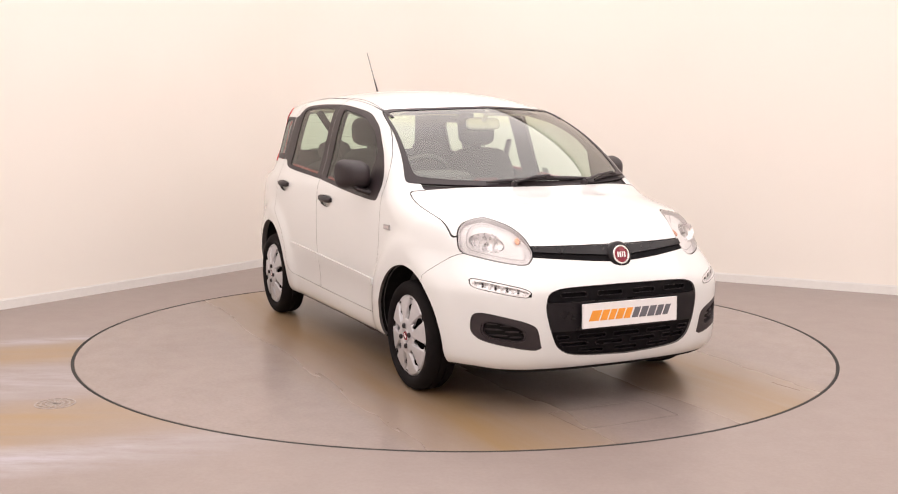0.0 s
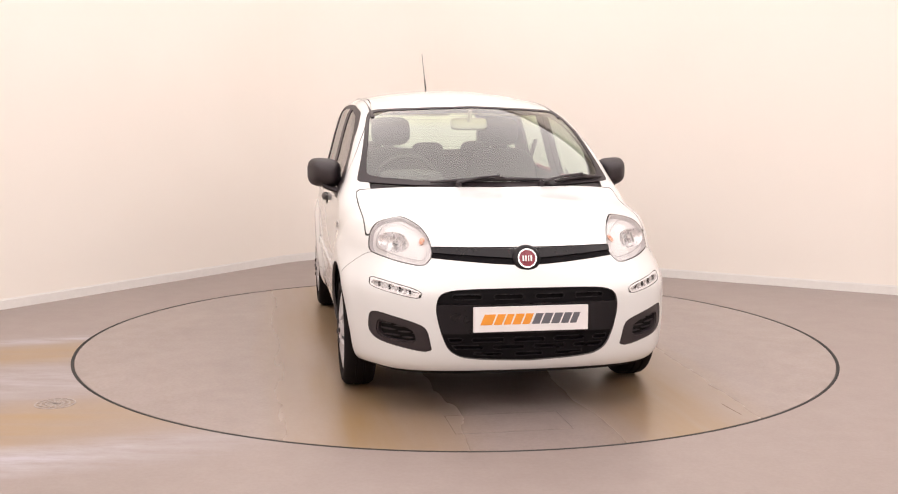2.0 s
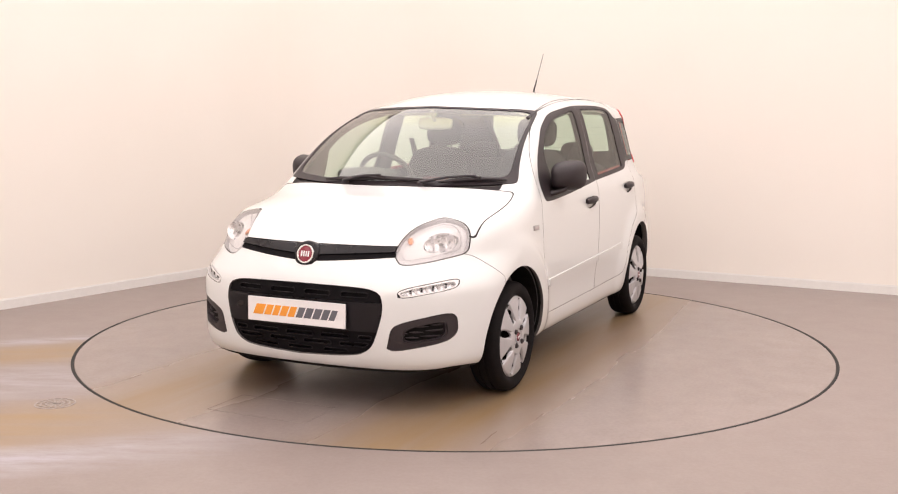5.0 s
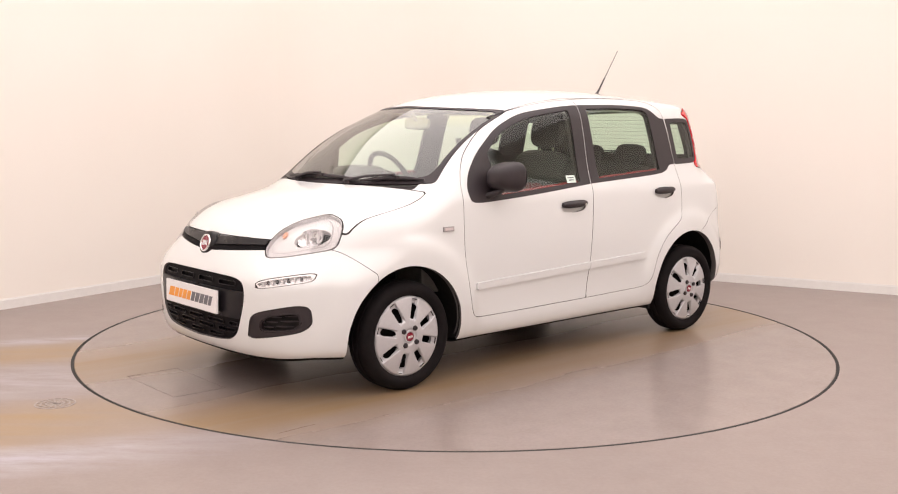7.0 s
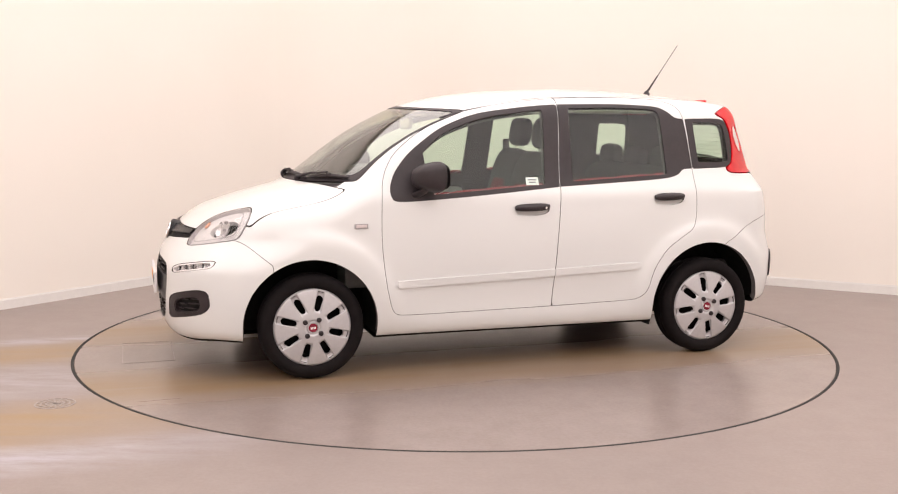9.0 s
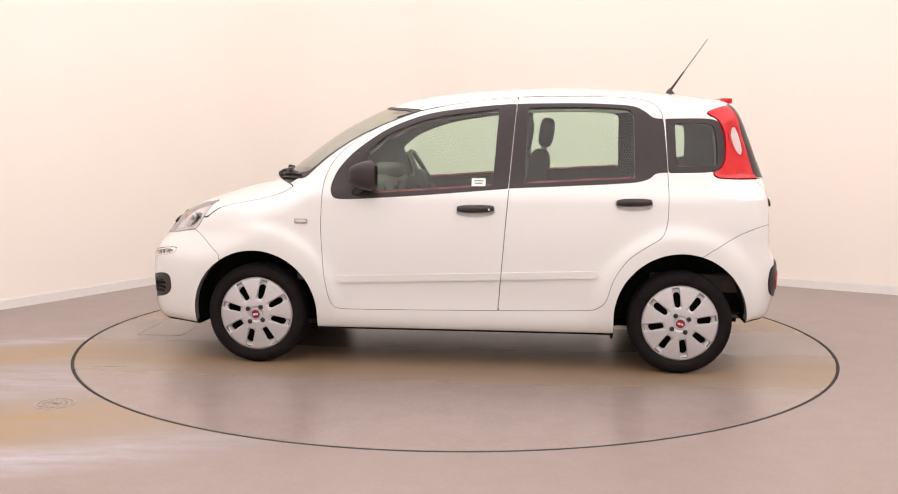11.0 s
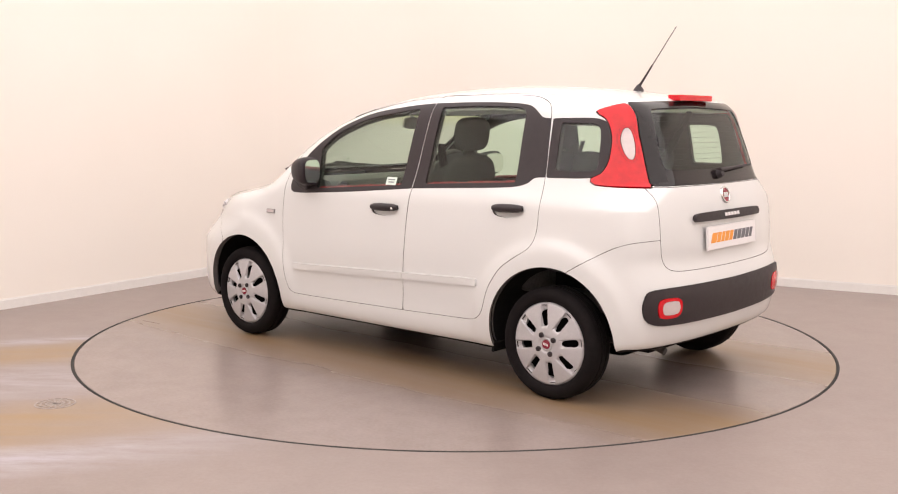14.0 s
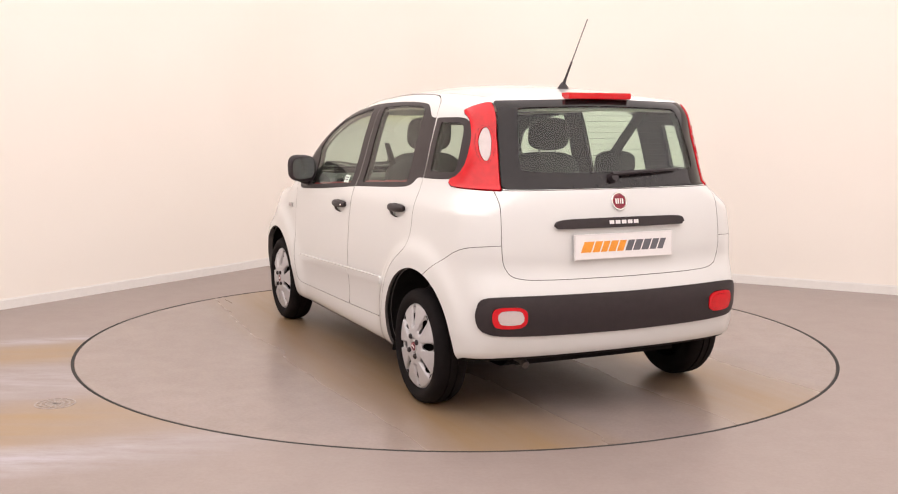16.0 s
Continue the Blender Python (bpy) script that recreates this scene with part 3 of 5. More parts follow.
QUARTER = [(-1.067, 1.358), (-1.067, 1.358), (-1.30, 1.362), (-1.365, 1.340), (-1.388, 1.27), (-1.388, 1.16), (-1.362, 1.092), (-1.30, 1.078), (-1.083, 1.074), (-1.083, 1.074)]
QUARTER_PANE = [(-1.116, 1.338), (-1.116, 1.338), (-1.31, 1.338), (-1.332, 1.30), (-1.342, 1.20), (-1.342, 1.125), (-1.330, 1.110), (-1.126, 1.110), (-1.126, 1.110)]
TAIL_LAMP = [(-1.264, 1.390), (-1.350, 1.36), (-1.386, 1.27), (-1.388, 1.16), (-1.366, 1.10), (-1.31, 1.075), (-1.345, 1.040), (-1.9, 1.035), (-1.9, 1.035), (-1.9, 1.446), (-1.9, 1.446), (-1.42, 1.442)]
HEADLAMP = [(0.418, 0.735), (0.430, 0.81), (0.465, 0.862), (0.575, 0.908), (0.665, 0.915), (0.735, 0.89), (0.745, 0.81), (0.705, 0.735), (0.57, 0.700), (0.46, 0.685)]
WINDSCREEN = [(-0.1, 1.006), (-0.1, 1.006), (0.40, 1.012), (0.678, 1.022), (0.690, 1.030), (0.660, 1.12), (0.600, 1.33), (0.565, 1.395), (0.50, 1.408), (-0.1, 1.428), (-0.1, 1.428)]
SCREEN_PANE = [(-0.1, 1.03), (-0.1, 1.03), (0.35, 1.035), (0.61, 1.050), (0.645, 1.072), (0.592, 1.30), (0.562, 1.380), (0.50, 1.400), (-0.1, 1.421), (-0.1, 1.421)]
GRILLE = [(-0.1, 0.598), (-0.1, 0.598), (0.34, 0.594), (0.415, 0.570), (0.428, 0.50), (0.405, 0.40), (0.370, 0.315), (0.295, 0.275), (-0.1, 0.258), (-0.1, 0.258)]
FOG_POCKET = [(0.438, 0.322), (0.445, 0.322), (0.464, 0.418), (0.52, 0.444), (0.676, 0.482), (0.708, 0.470), (0.712, 0.385), (0.676, 0.345), (0.47, 0.305)]
FOG_INNER = [(0.508, 0.340), (0.520, 0.415), (0.676, 0.452), (0.684, 0.385), (0.656, 0.355)]
DAY_LAMP = [(0.488, 0.545), (0.486, 0.588), (0.675, 0.628), (0.700, 0.628), (0.706, 0.597), (0.684, 0.585)]
NOSE_BAR = [(-0.1, 0.762), (-0.1, 0.762), (0.44, 0.765), (0.44, 0.765), (0.44, 0.724), (0.44, 0.724), (0.08, 0.696), (-0.1, 0.694), (-0.1, 0.694)]
FRONT_BUMPER = [(2.2, 0.728), (2.2, 0.728), (1.70, 0.722), (1.52, 0.742), (1.35, 0.605), (1.35, 0.605), (1.40, 0.05), (1.40, 0.05), (2.2, 0.05), (2.2, 0.05)]
REAR_BUMPER = [(-2.2, 0.83), (-2.2, 0.83), (-1.60, 0.805), (-1.46, 0.755), (-1.22, 0.610), (-1.22, 0.610), (-1.38, 0.05), (-1.38, 0.05), (-2.2, 0.05), (-2.2, 0.05)]
HATCH = [(-0.1, 0.642), (-0.1, 0.642), (0.46, 0.645), (0.560, 0.662), (0.597, 0.74), (0.588, 1.04), (0.588, 1.04), (-0.1, 1.04), (-0.1, 1.04)]
REAR_SCREEN = [(-0.1, 1.044), (-0.1, 1.044), (0.5535, 1.046), (0.5535, 1.046), (0.520, 1.436), (0.520, 1.436), (-0.1, 1.452), (-0.1, 1.452)]
REAR_PANE_GLASS = [(-0.1, 1.112), (-0.1, 1.112), (0.45, 1.118), (0.478, 1.14), (0.440, 1.397), (0.41, 1.407), (-0.1, 1.420), (-0.1, 1.420)]
REAR_BLACK = [(-0.1, 0.395), (-0.1, 0.395), (0.62, 0.402), (0.70, 0.430), (0.715, 0.50), (0.700, 0.565), (0.66, 0.582), (-0.1, 0.575), (-0.1, 0.575)]
REAR_FOG = [(0.495, 0.440), (0.495, 0.535), (0.645, 0.538), (0.655, 0.49), (0.640, 0.440)]


lamp_front = region(HEADLAMP)


def lamp_region(V):
    """The headlight's outline from the front, ended behind by a slanting edge."""
    back = V[:, 0] - (1.428 - 0.35 * np.clip(0.885 - V[:, 2], -0.1, 0.3) * -1.6)
    return -smax(-lamp_front(V[:, [1, 2]]), -back * 0.7, 0.02)


def arch(cx, r, cz):
    return lambda V: np.minimum(r - np.hypot(V[:, 0] - cx, (V[:, 2] - cz) * np.where(V[:, 2] < cz, 0.55, 1.0)), V[:, 1] - 0.45)


FRONT_CUP = [(0.040, 0.838), (0.040, 0.895), (-0.165, 0.898), (-0.165, 0.842), (-0.06, 0.826)]
REAR_CUP = [(-0.806, 0.882), (-0.806, 0.938), (-0.998, 0.940), (-0.998, 0.885), (-0.90, 0.868)]


def hood_region(V):
    x, y, z = V[:, 0], V[:, 1], V[:, 2]
    edge = np.interp(x, [0.9, 1.0, 1.45, 1.62, 2.0], [0.690, 0.702, 0.700, 0.58, 0.44])
    return np.minimum(np.minimum(edge - y, z - 0.768), x + 0.45 * y**2 - 1.172)


def cowl_region(V):
    x, y, z = V[:, 0], V[:, 1], V[:, 2]
    return np.minimum(np.minimum(0.63 - y, x + 0.45 * y**2 - 1.05), np.minimum(1.172 - x - 0.45 * y**2, z - 0.9))


car = tagged(new("car"), "small white five-door hatchback standing on the turntable", "car")
SIDES = (car, car)


def build_body():
    m = skin()
    _, m = split(m, arch(FRONT_WHEEL + 0.006, 0.350, 0.283))
    _, m = split(m, arch(REAR_WHEEL, 0.352, 0.300))
    under, m = split(m, lambda V: -steep(V)[:, 2] - 0.72, 0.0)
    panel("under_tray", both(under), LINER, car, "black under tray", 0)
    whole = m
    tail_g = region(TAIL_LAMP)

    def tail_region(V):
        return np.minimum(np.minimum(tail_g(V[:, [0, 2]]), V[:, 1] - (0.556 - 0.08 * np.clip(V[:, 2] - 1.04, 0, 1))), -V[:, 0] - 1.2)

    gaps = 0.0028
    # lamps
    lamp, m = split(m, lamp_region, 0.004)
    tail, m = split(m, tail_region, 0.004)
    # glazing
    screen, m = split(m, lambda V: np.minimum(from_front(WINDSCREEN)(V), V[:, 2] - 0.99), 0.003)
    rear, m = split(m, from_rear(REAR_SCREEN), 0.003)
    quarter, m = split(m, from_side(QUARTER), 0.003)
    fdoor, m = split(m, from_side(FRONT_DOOR), gaps)
    rdoor, m = split(m, from_side(REAR_DOOR), gaps)
    fcup, fdoor = split(fdoor, from_side(FRONT_CUP), 0.0)
    rcup, rdoor = split(rdoor, from_side(REAR_CUP), 0.0)
    fdlo, fdoor = split(fdoor, from_side(FRONT_DLO), 0.001)
    rdlo, rdoor = split(rdoor, from_side(REAR_DLO), 0.001)
    # front
    cowl, m = split(m, cowl_region, 0.002)
    bar, m = split(m, from_front(NOSE_BAR), 0.003)
    hood, m = split(m, hood_region, 0.005)
    fb, m = split(m, lambda V: np.minimum(region(FRONT_BUMPER)(V[:, [0, 2]]), V[:, 0] - 1.2), 0.0026)
    grille, fb = split(fb, from_front(GRILLE), 0.002)
    pocket, fb = split(fb, from_front(FOG_POCKET), 0.002)
    day, fb = split(fb, from_front(DAY_LAMP), 0.003)
    # rear
    hatch, m = split(m, from_rear(HATCH), gaps)
    rb, m = split(m, lambda V: np.minimum(region(REAR_BUMPER)(V[:, [0, 2]]), -V[:, 0] - 1.2), 0.0026)
    black, rb = split(rb, from_rear(REAR_BLACK), 0.002)
    fog, black = split(black, from_rear(REAR_FOG), 0.002)

    panel("body_shell", both(m), PAINT, car, "white painted steel body shell", 0.014, edge_shade=GAP_SHADE)
    panel("bonnet", both(hood), PAINT, car, "white curved bonnet", 0.014, edge_shade=GAP_SHADE)
    panel("front_bumper", both(fb), PAINT, car, "white front bumper", 0.03, edge_shade=GAP_SHADE)
    panel("rear_bumper", both(rb), PAINT, car, "white rear bumper", 0.03, edge_shade=GAP_SHADE)
    tg = panel("tailgate", both(hatch), PAINT, car, "white tailgate", 0.014, edge_shade=GAP_SHADE)
    sides("cowl", cowl, TRIM, SIDES, "black plastic cowl under the windscreen", 0.02, -0.012)
    nb = panel("nose_bar", both(bar), DARKTRIM, car, "black bar between the headlights", 0.012, 0.002)
    upper = keep(bar, np.minimum(bar[0][:, 2] - (0.716 + 0.06 * bar[0][:, 1]), from_front(NOSE_BAR)(bar[0]) - 0.003))
    panel("bar_blade", both(upper), GLOSSTRIM, nb, "glossy black upper blade", 0.012, 0.010)
    fds = sides("front_door", fdoor, PAINT, SIDES, "white front door", 0.014, edge_shade=GAP_SHADE)
    rds = sides("rear_door", rdoor, PAINT, SIDES, "white rear door", 0.014, edge_shade=GAP_SHADE)
    # glass in black surrounds
    def glazed(net, pane_fn, name, mat, parents, label, pair=True, border=TRIM):
        pane, frame_ = split(net, pane_fn, 0.001)
        if pair:
            sides(name + "_surround", frame_, TRIM, parents, "black window surround", 0.02)
            return sides(name + "_glass", pane, mat, parents, label, 0.004, -0.004)
        panel(name + "_surround", both(frame_), border, parents, "black window surround", 0.012)
        return panel(name + "_glass", both(pane), mat, parents, label, 0.004, -0.003)

    glazed(fdlo, from_side(FRONT_PANE), "front_window", GLASS, fds, "green-tinted front side window")
    glazed(rdlo, from_side(REAR_PANE), "rear_window", GLASS, rds, "green-tinted rear side window")
    glazed(quarter, from_side(QUARTER_PANE), "quarter_window", GLASS, SIDES, "small tinted quarter window")
    glazed(screen, from_front(SCREEN_PANE), "windscreen", SCREEN, car, "clear windscreen", False)
    glazed(rear, from_rear(REAR_PANE_GLASS), "rear_screen", GLASS, tg, "tinted heated rear window", False, BLACK_GLASS)
    # thin dark red strips just behind the lower edges of the side panes
    for pts, holders in (([(0.49, 0.951), (0.49, 0.951), (0.49, 0.966), (0.49, 0.966), (-0.145, 1.012), (-0.145, 1.012), (-0.145, 0.996), (-0.145, 0.996)], fds),
                         ([(-0.325, 1.010), (-0.325, 1.010), (-0.325, 1.025), (-0.325, 1.025), (-0.90, 1.058), (-0.90, 1.058), (-0.90, 1.043), (-0.90, 1.043)], rds)):
        sides("window_ledge", keep(whole, from_side(pts, 1)(whole[0])), STRIP_RED, holders, "thin dark red strip behind the window's lower edge", 0.02, -0.012)
    # inside lining, set in from the outer skin
    inner = whole
    for fn in (from_side(FRONT_PANE), from_side(REAR_PANE), from_side(QUARTER_PANE), from_front(WINDSCREEN), from_rear(REAR_PANE_GLASS)):
        _, inner = split(inner, fn, -0.006)
    for fn in (lamp_region, from_front(GRILLE), from_front(FOG_POCKET), from_front(DAY_LAMP), from_side(FRONT_CUP), from_side(REAR_CUP)):
        _, inner = split(inner, fn, -0.004)
    roof, inner = split(inner, lambda V: np.minimum(V[:, 2] - 1.41, 0.3 - V[:, 0]), 0.0)
    panel("inner_lining", both(inner), LINING, car, "dark grey inner trim", 0, -0.035)
    panel("headliner", both(roof), HEADLINER, car, "pale grey roof lining", 0, -0.030)
    return dict(lamp=lamp, tail=tail, grille=grille, pocket=pocket, day=day, black=black, fog=fog, fds=fds, rds=rds, tg=tg, fnet=fdoor, rnet=rdoor, fnet_cup=fcup, rnet_cup=rcup, shell=m, hatch=hatch)


nets = build_body()


# ---- wheels ----
def capsule_region(cx, cz, ang, half, wide, taper=0.0):
    c, s = math.cos(ang), math.sin(ang)

    def f(V):
        u = (V[:, 0] - cx) * c + (V[:, 2] - cz) * s
        v = -(V[:, 0] - cx) * s + (V[:, 2] - cz) * c
        w = wide + taper * u
        return w - np.hypot(np.clip(np.abs(u) - half, 0, 9), v)
    return f


def cap_net():
    """A wheel cover facing +y: eight flat spokes with sunk wedges between them."""
    nr, nt = 44, 240
    r = np.linspace(0.024, 0.2035, nr)
    t = np.linspace(0, 2 * math.pi, nt + 1)[:-1]

    def height(x, z):
        rr = np.hypot(x, z)
        th = np.arctan2(z, x)
        k = np.abs(((th - math.pi / 8) / (math.pi / 4) + 0.5) % 1 - 0.5) * 2          # 0 mid-slot, 1 mid-spoke
        dome = 0.022 - 0.020 * (rr / 0.2) ** 2
        wedge = 1 / (1 + np.exp((k * rr - 0.046) / 0.0022)) / (1 + np.exp((0.092 - rr) / 0.004)) / (1 + np.exp((rr - 0.190) / 0.005))
        edge = -0.008 / (1 + np.exp((0.199 - rr) / 0.0015))
        hub = -0.006 / (1 + np.exp((rr - 0.040) / 0.002))
        return dome - 0.018 * wedge + edge + hub

    R, T = np.meshgrid(r, t, indexing="ij")
    x, z = (R * np.cos(T)).ravel(), (R * np.sin(T)).ravel()
    e = 1e-3
    V = np.stack([x, height(x, z), z], 1)
    N = np.stack([-(height(x + e, z) - height(x - e, z)) / (2 * e), np.ones(len(x)), -(height(x, z + e) - height(x, z - e)) / (2 * e)], 1)
    N /= np.linalg.norm(N, axis=1)[:, None]
    i, j = np.meshgrid(np.arange(nr - 1), np.arange(nt), indexing="ij")
    a, b = (i * nt + j).ravel(), (i * nt + (j + 1) % nt).ravel()
    F = np.concatenate([np.stack([a, b, b + nt], 1), np.stack([a, b + nt, a + nt], 1)])
    m = (V, N, F)
    for k in range(8):
        ang = math.pi / 8 + k * math.pi / 4
        _, m = split(m, capsule_region(0.126 * math.cos(ang), 0.126 * math.sin(ang), ang, 0.024, 0.0165, 0.06))
    return m


def build_wheel(m, flip, net):
    w = new("wheel")
    w.parent = car
    w.matrix_basis = m @ (pose(0, 0, 0, 0, 0, 180) if flip else Matrix.Identity(4))
    tagged(w, "silver eight-spoke wheel cover on a black tyre")
    if net is None:
        return w
    bm = bmesh.new()
    prof = [(0.190, 0.050), (0.2035, 0.060), (0.206, 0.066), (0.218, 0.075), (0.234, 0.080), (0.250, 0.077), (0.264, 0.068), (0.272, 0.055), (0.2755, 0.040), (0.276, 0.030), (0.276, 0.024), (0.270, 0.022), (0.270, 0.016), (0.2765, 0.014),
            (0.2765, -0.014), (0.270, -0.016), (0.270, -0.022), (0.276, -0.024), (0.274, -0.052), (0.262, -0.072), (0.240, -0.080), (0.205, -0.076), (0.18, -0.07)]
    lathe(bm, prof, 96)
    part("tyre", bm, RUBBER, w, "black road tyre", smooth=True)
    bm = bmesh.new()
    lathe(bm, [(0.19, 0.064), (0.175, 0.03), (0.16, -0.02), (0, -0.02)], 48)
    lathe(bm, [(0.196, -0.06), (0.19, 0.066)], 48)
    part("rim", bm, LINER, w, "dark steel rim", smooth=True)
    panel("wheel_cover", shift(net, 0.0), SILVER, w, "silver eight-spoke plastic cover", 0.016).matrix_basis = pose(0, 0.066, 0)
    for k in range(4):
        a = math.pi / 4 + k * math.pi / 2
        bm = bmesh.new()
        lathe(bm, [(0, 0.004), (0.005, 0.004), (0.005, 0.008), (0.0085, 0.008), (0.0125, 0.005), (0.0135, -0.004)], 14, pose(0.051 * math.cos(a), 0.0885, 0.051 * math.sin(a)))
        part("wheel_bolt", bm, TRIM, w, smooth=True)
    bm = bmesh.new()
    lathe(bm, [(0.0, 0.004), (0.021, 0.004), (0.0225, 0.002), (0.0225, -0.006)], 32, pose(0, 0.084, 0))
    cap = part("centre_cap", bm, BADGE_RED, w, "red round centre cap", smooth=True)
    bm = bmesh.new()
    for q in (-0.011, -0.0035, 0.004, 0.0115):
        box(bm, pose(q, 0.0885, 0), 0.0045, 0.0012, 0.011)
    part("badge_bars", bm, PLATE, cap)
    bm = bmesh.new()
    lathe(bm, [(0.0228, 0.0), (0.025, 0.004), (0.030, 0.004), (0.036, -0.004)], 32, pose(0, 0.083, 0))
    part("cap_ring", bm, SILVER, w, smooth=True)
    return w


def clone_parts(src, dst):
    for c in src.children:
        d = c.copy()
        scene.collection.objects.link(d)
        d.parent = dst
        for g in c.children:
            h = g.copy()
            scene.collection.objects.link(h)
            h.parent = d


net = cap_net()
first = None
for wx in (FRONT_WHEEL, REAR_WHEEL):
    for sy in (1, -1):
        spin = {(1, 1): 8, (1, -1): 31, (-1, 1): -14, (-1, -1): 50}[(1 if wx > 0 else -1, sy)]
        q = pose(wx, sy * 0.722, 0.2765) @ pose(0, 0, 0, 0, spin, 0)
        if first is None:
            first = build_wheel(q, False, net)
        else:
            clone_parts(first, build_wheel(q, sy < 0, None))

# ---- under the body ----
def liner_reach(x, z):
    """How far out a liner may come at x, z: just inside the skin."""
    lo, hi = 0.0, 1.2
    for _ in range(30):
        mid = (lo + hi) / 2
        if form(np.array([[x, mid, max(z, 0.25)]]))[0] < 0:
            lo = mid
        else:
            hi = mid
    return lo - 0.02


for wx, r, cz in ((FRONT_WHEEL + 0.006, 0.362, 0.283), (REAR_WHEEL, 0.363, 0.300)):
    for sy in (1, -1):
        bm = bmesh.new()
        rings = []
        for y, k in ((0.80, 1.0), (0.60, 1.0), (0.44, 0.99)):
            ends = [(wx + r * k * math.cos(math.radians(a)), max(0.205, cz + r * k * math.sin(math.radians(a)))) for a in range(-12, 193, 6)]
            rings.append([bm.verts.new((ex, sy * (min(y, liner_reach(ex, ez)) if y > 0.5 else y), ez)) for ex, ez in ends])
        for a, b in zip(rings, rings[1:]):
            for i in range(len(a) - 1):
                bm.faces.new((a[i], a[i + 1], b[i + 1], b[i]))
        bm.faces.new(rings[-1])
        part("arch_liner", bm, LINER, car, "black wheel-arch liner")
bm = bmesh.new()
box(bm, pose(0.0, 0, 0.245), 1.56, 1.36, 0.05)
box(bm, pose(1.2, 0, 0.27), 0.92, 0.84, 0.10)
box(bm, pose(-1.13, 0, 0.40), 0.70, 0.84, 0.12)
part("underbody", bm, LINER, car, "black underbody", bevel=0.012)
bm = bmesh.new()
tube(bm, [(-1.10, 0.42, 0.25), (-1.45, 0.44, 0.265), (-1.55, 0.44, 0.262), (-1.60, 0.44, 0.245)], 0.018, 12)
part("exhaust_pipe", bm, plain("exhaust_steel", (0.10, 0.09, 0.085), 0.5, 0.6, vary=0.3), car, "dark downturned exhaust tip", smooth=True)
for sy in (1, -1):
    bm = bmesh.new()
    box(bm, pose(-0.805, sy * 0.70, 0.205, 0, -12, 0), 0.012, 0.14, 0.05)
    part("mud_flap", bm, LINER, car, bevel=0.003)


# ---- lamps, grille, trim ----
def on_skin(x=None, y=None, z=None, side=1):
    """A place on the skin: along y for given x, z; along x for given y, z (side 1 nose, -1 tail); along z for given x, y."""
    free = [k for k, v in enumerate((x, y, z)) if v is None][0]
    p = np.array([[v if v is not None else (0.0 if k != 2 else 0.6) for k, v in enumerate((x, y, z))]], float)
    lo, hi = p.copy(), p.copy()
    hi[0, free] += 2.4 * side
    for _ in range(40):
        mid = (lo + hi) / 2
        if form(mid)[0] < 0:
            lo = mid
        else:
            hi = mid
    return Vector(lo[0]), Vector(steep(lo)[0])


def facing(p, n, up=Vector((0, 0, 1))):
    """A pose at p whose y axis looks along n and whose z axis is as upright as it can be."""
    y = n.normalized()
    x = y.cross(up).normalized()
    z = x.cross(y)
    return Matrix.Translation(p) @ Matrix((x, y, z)).transposed().to_4x4()


BOWLS = ((0.590, 0.790, 0.058),)


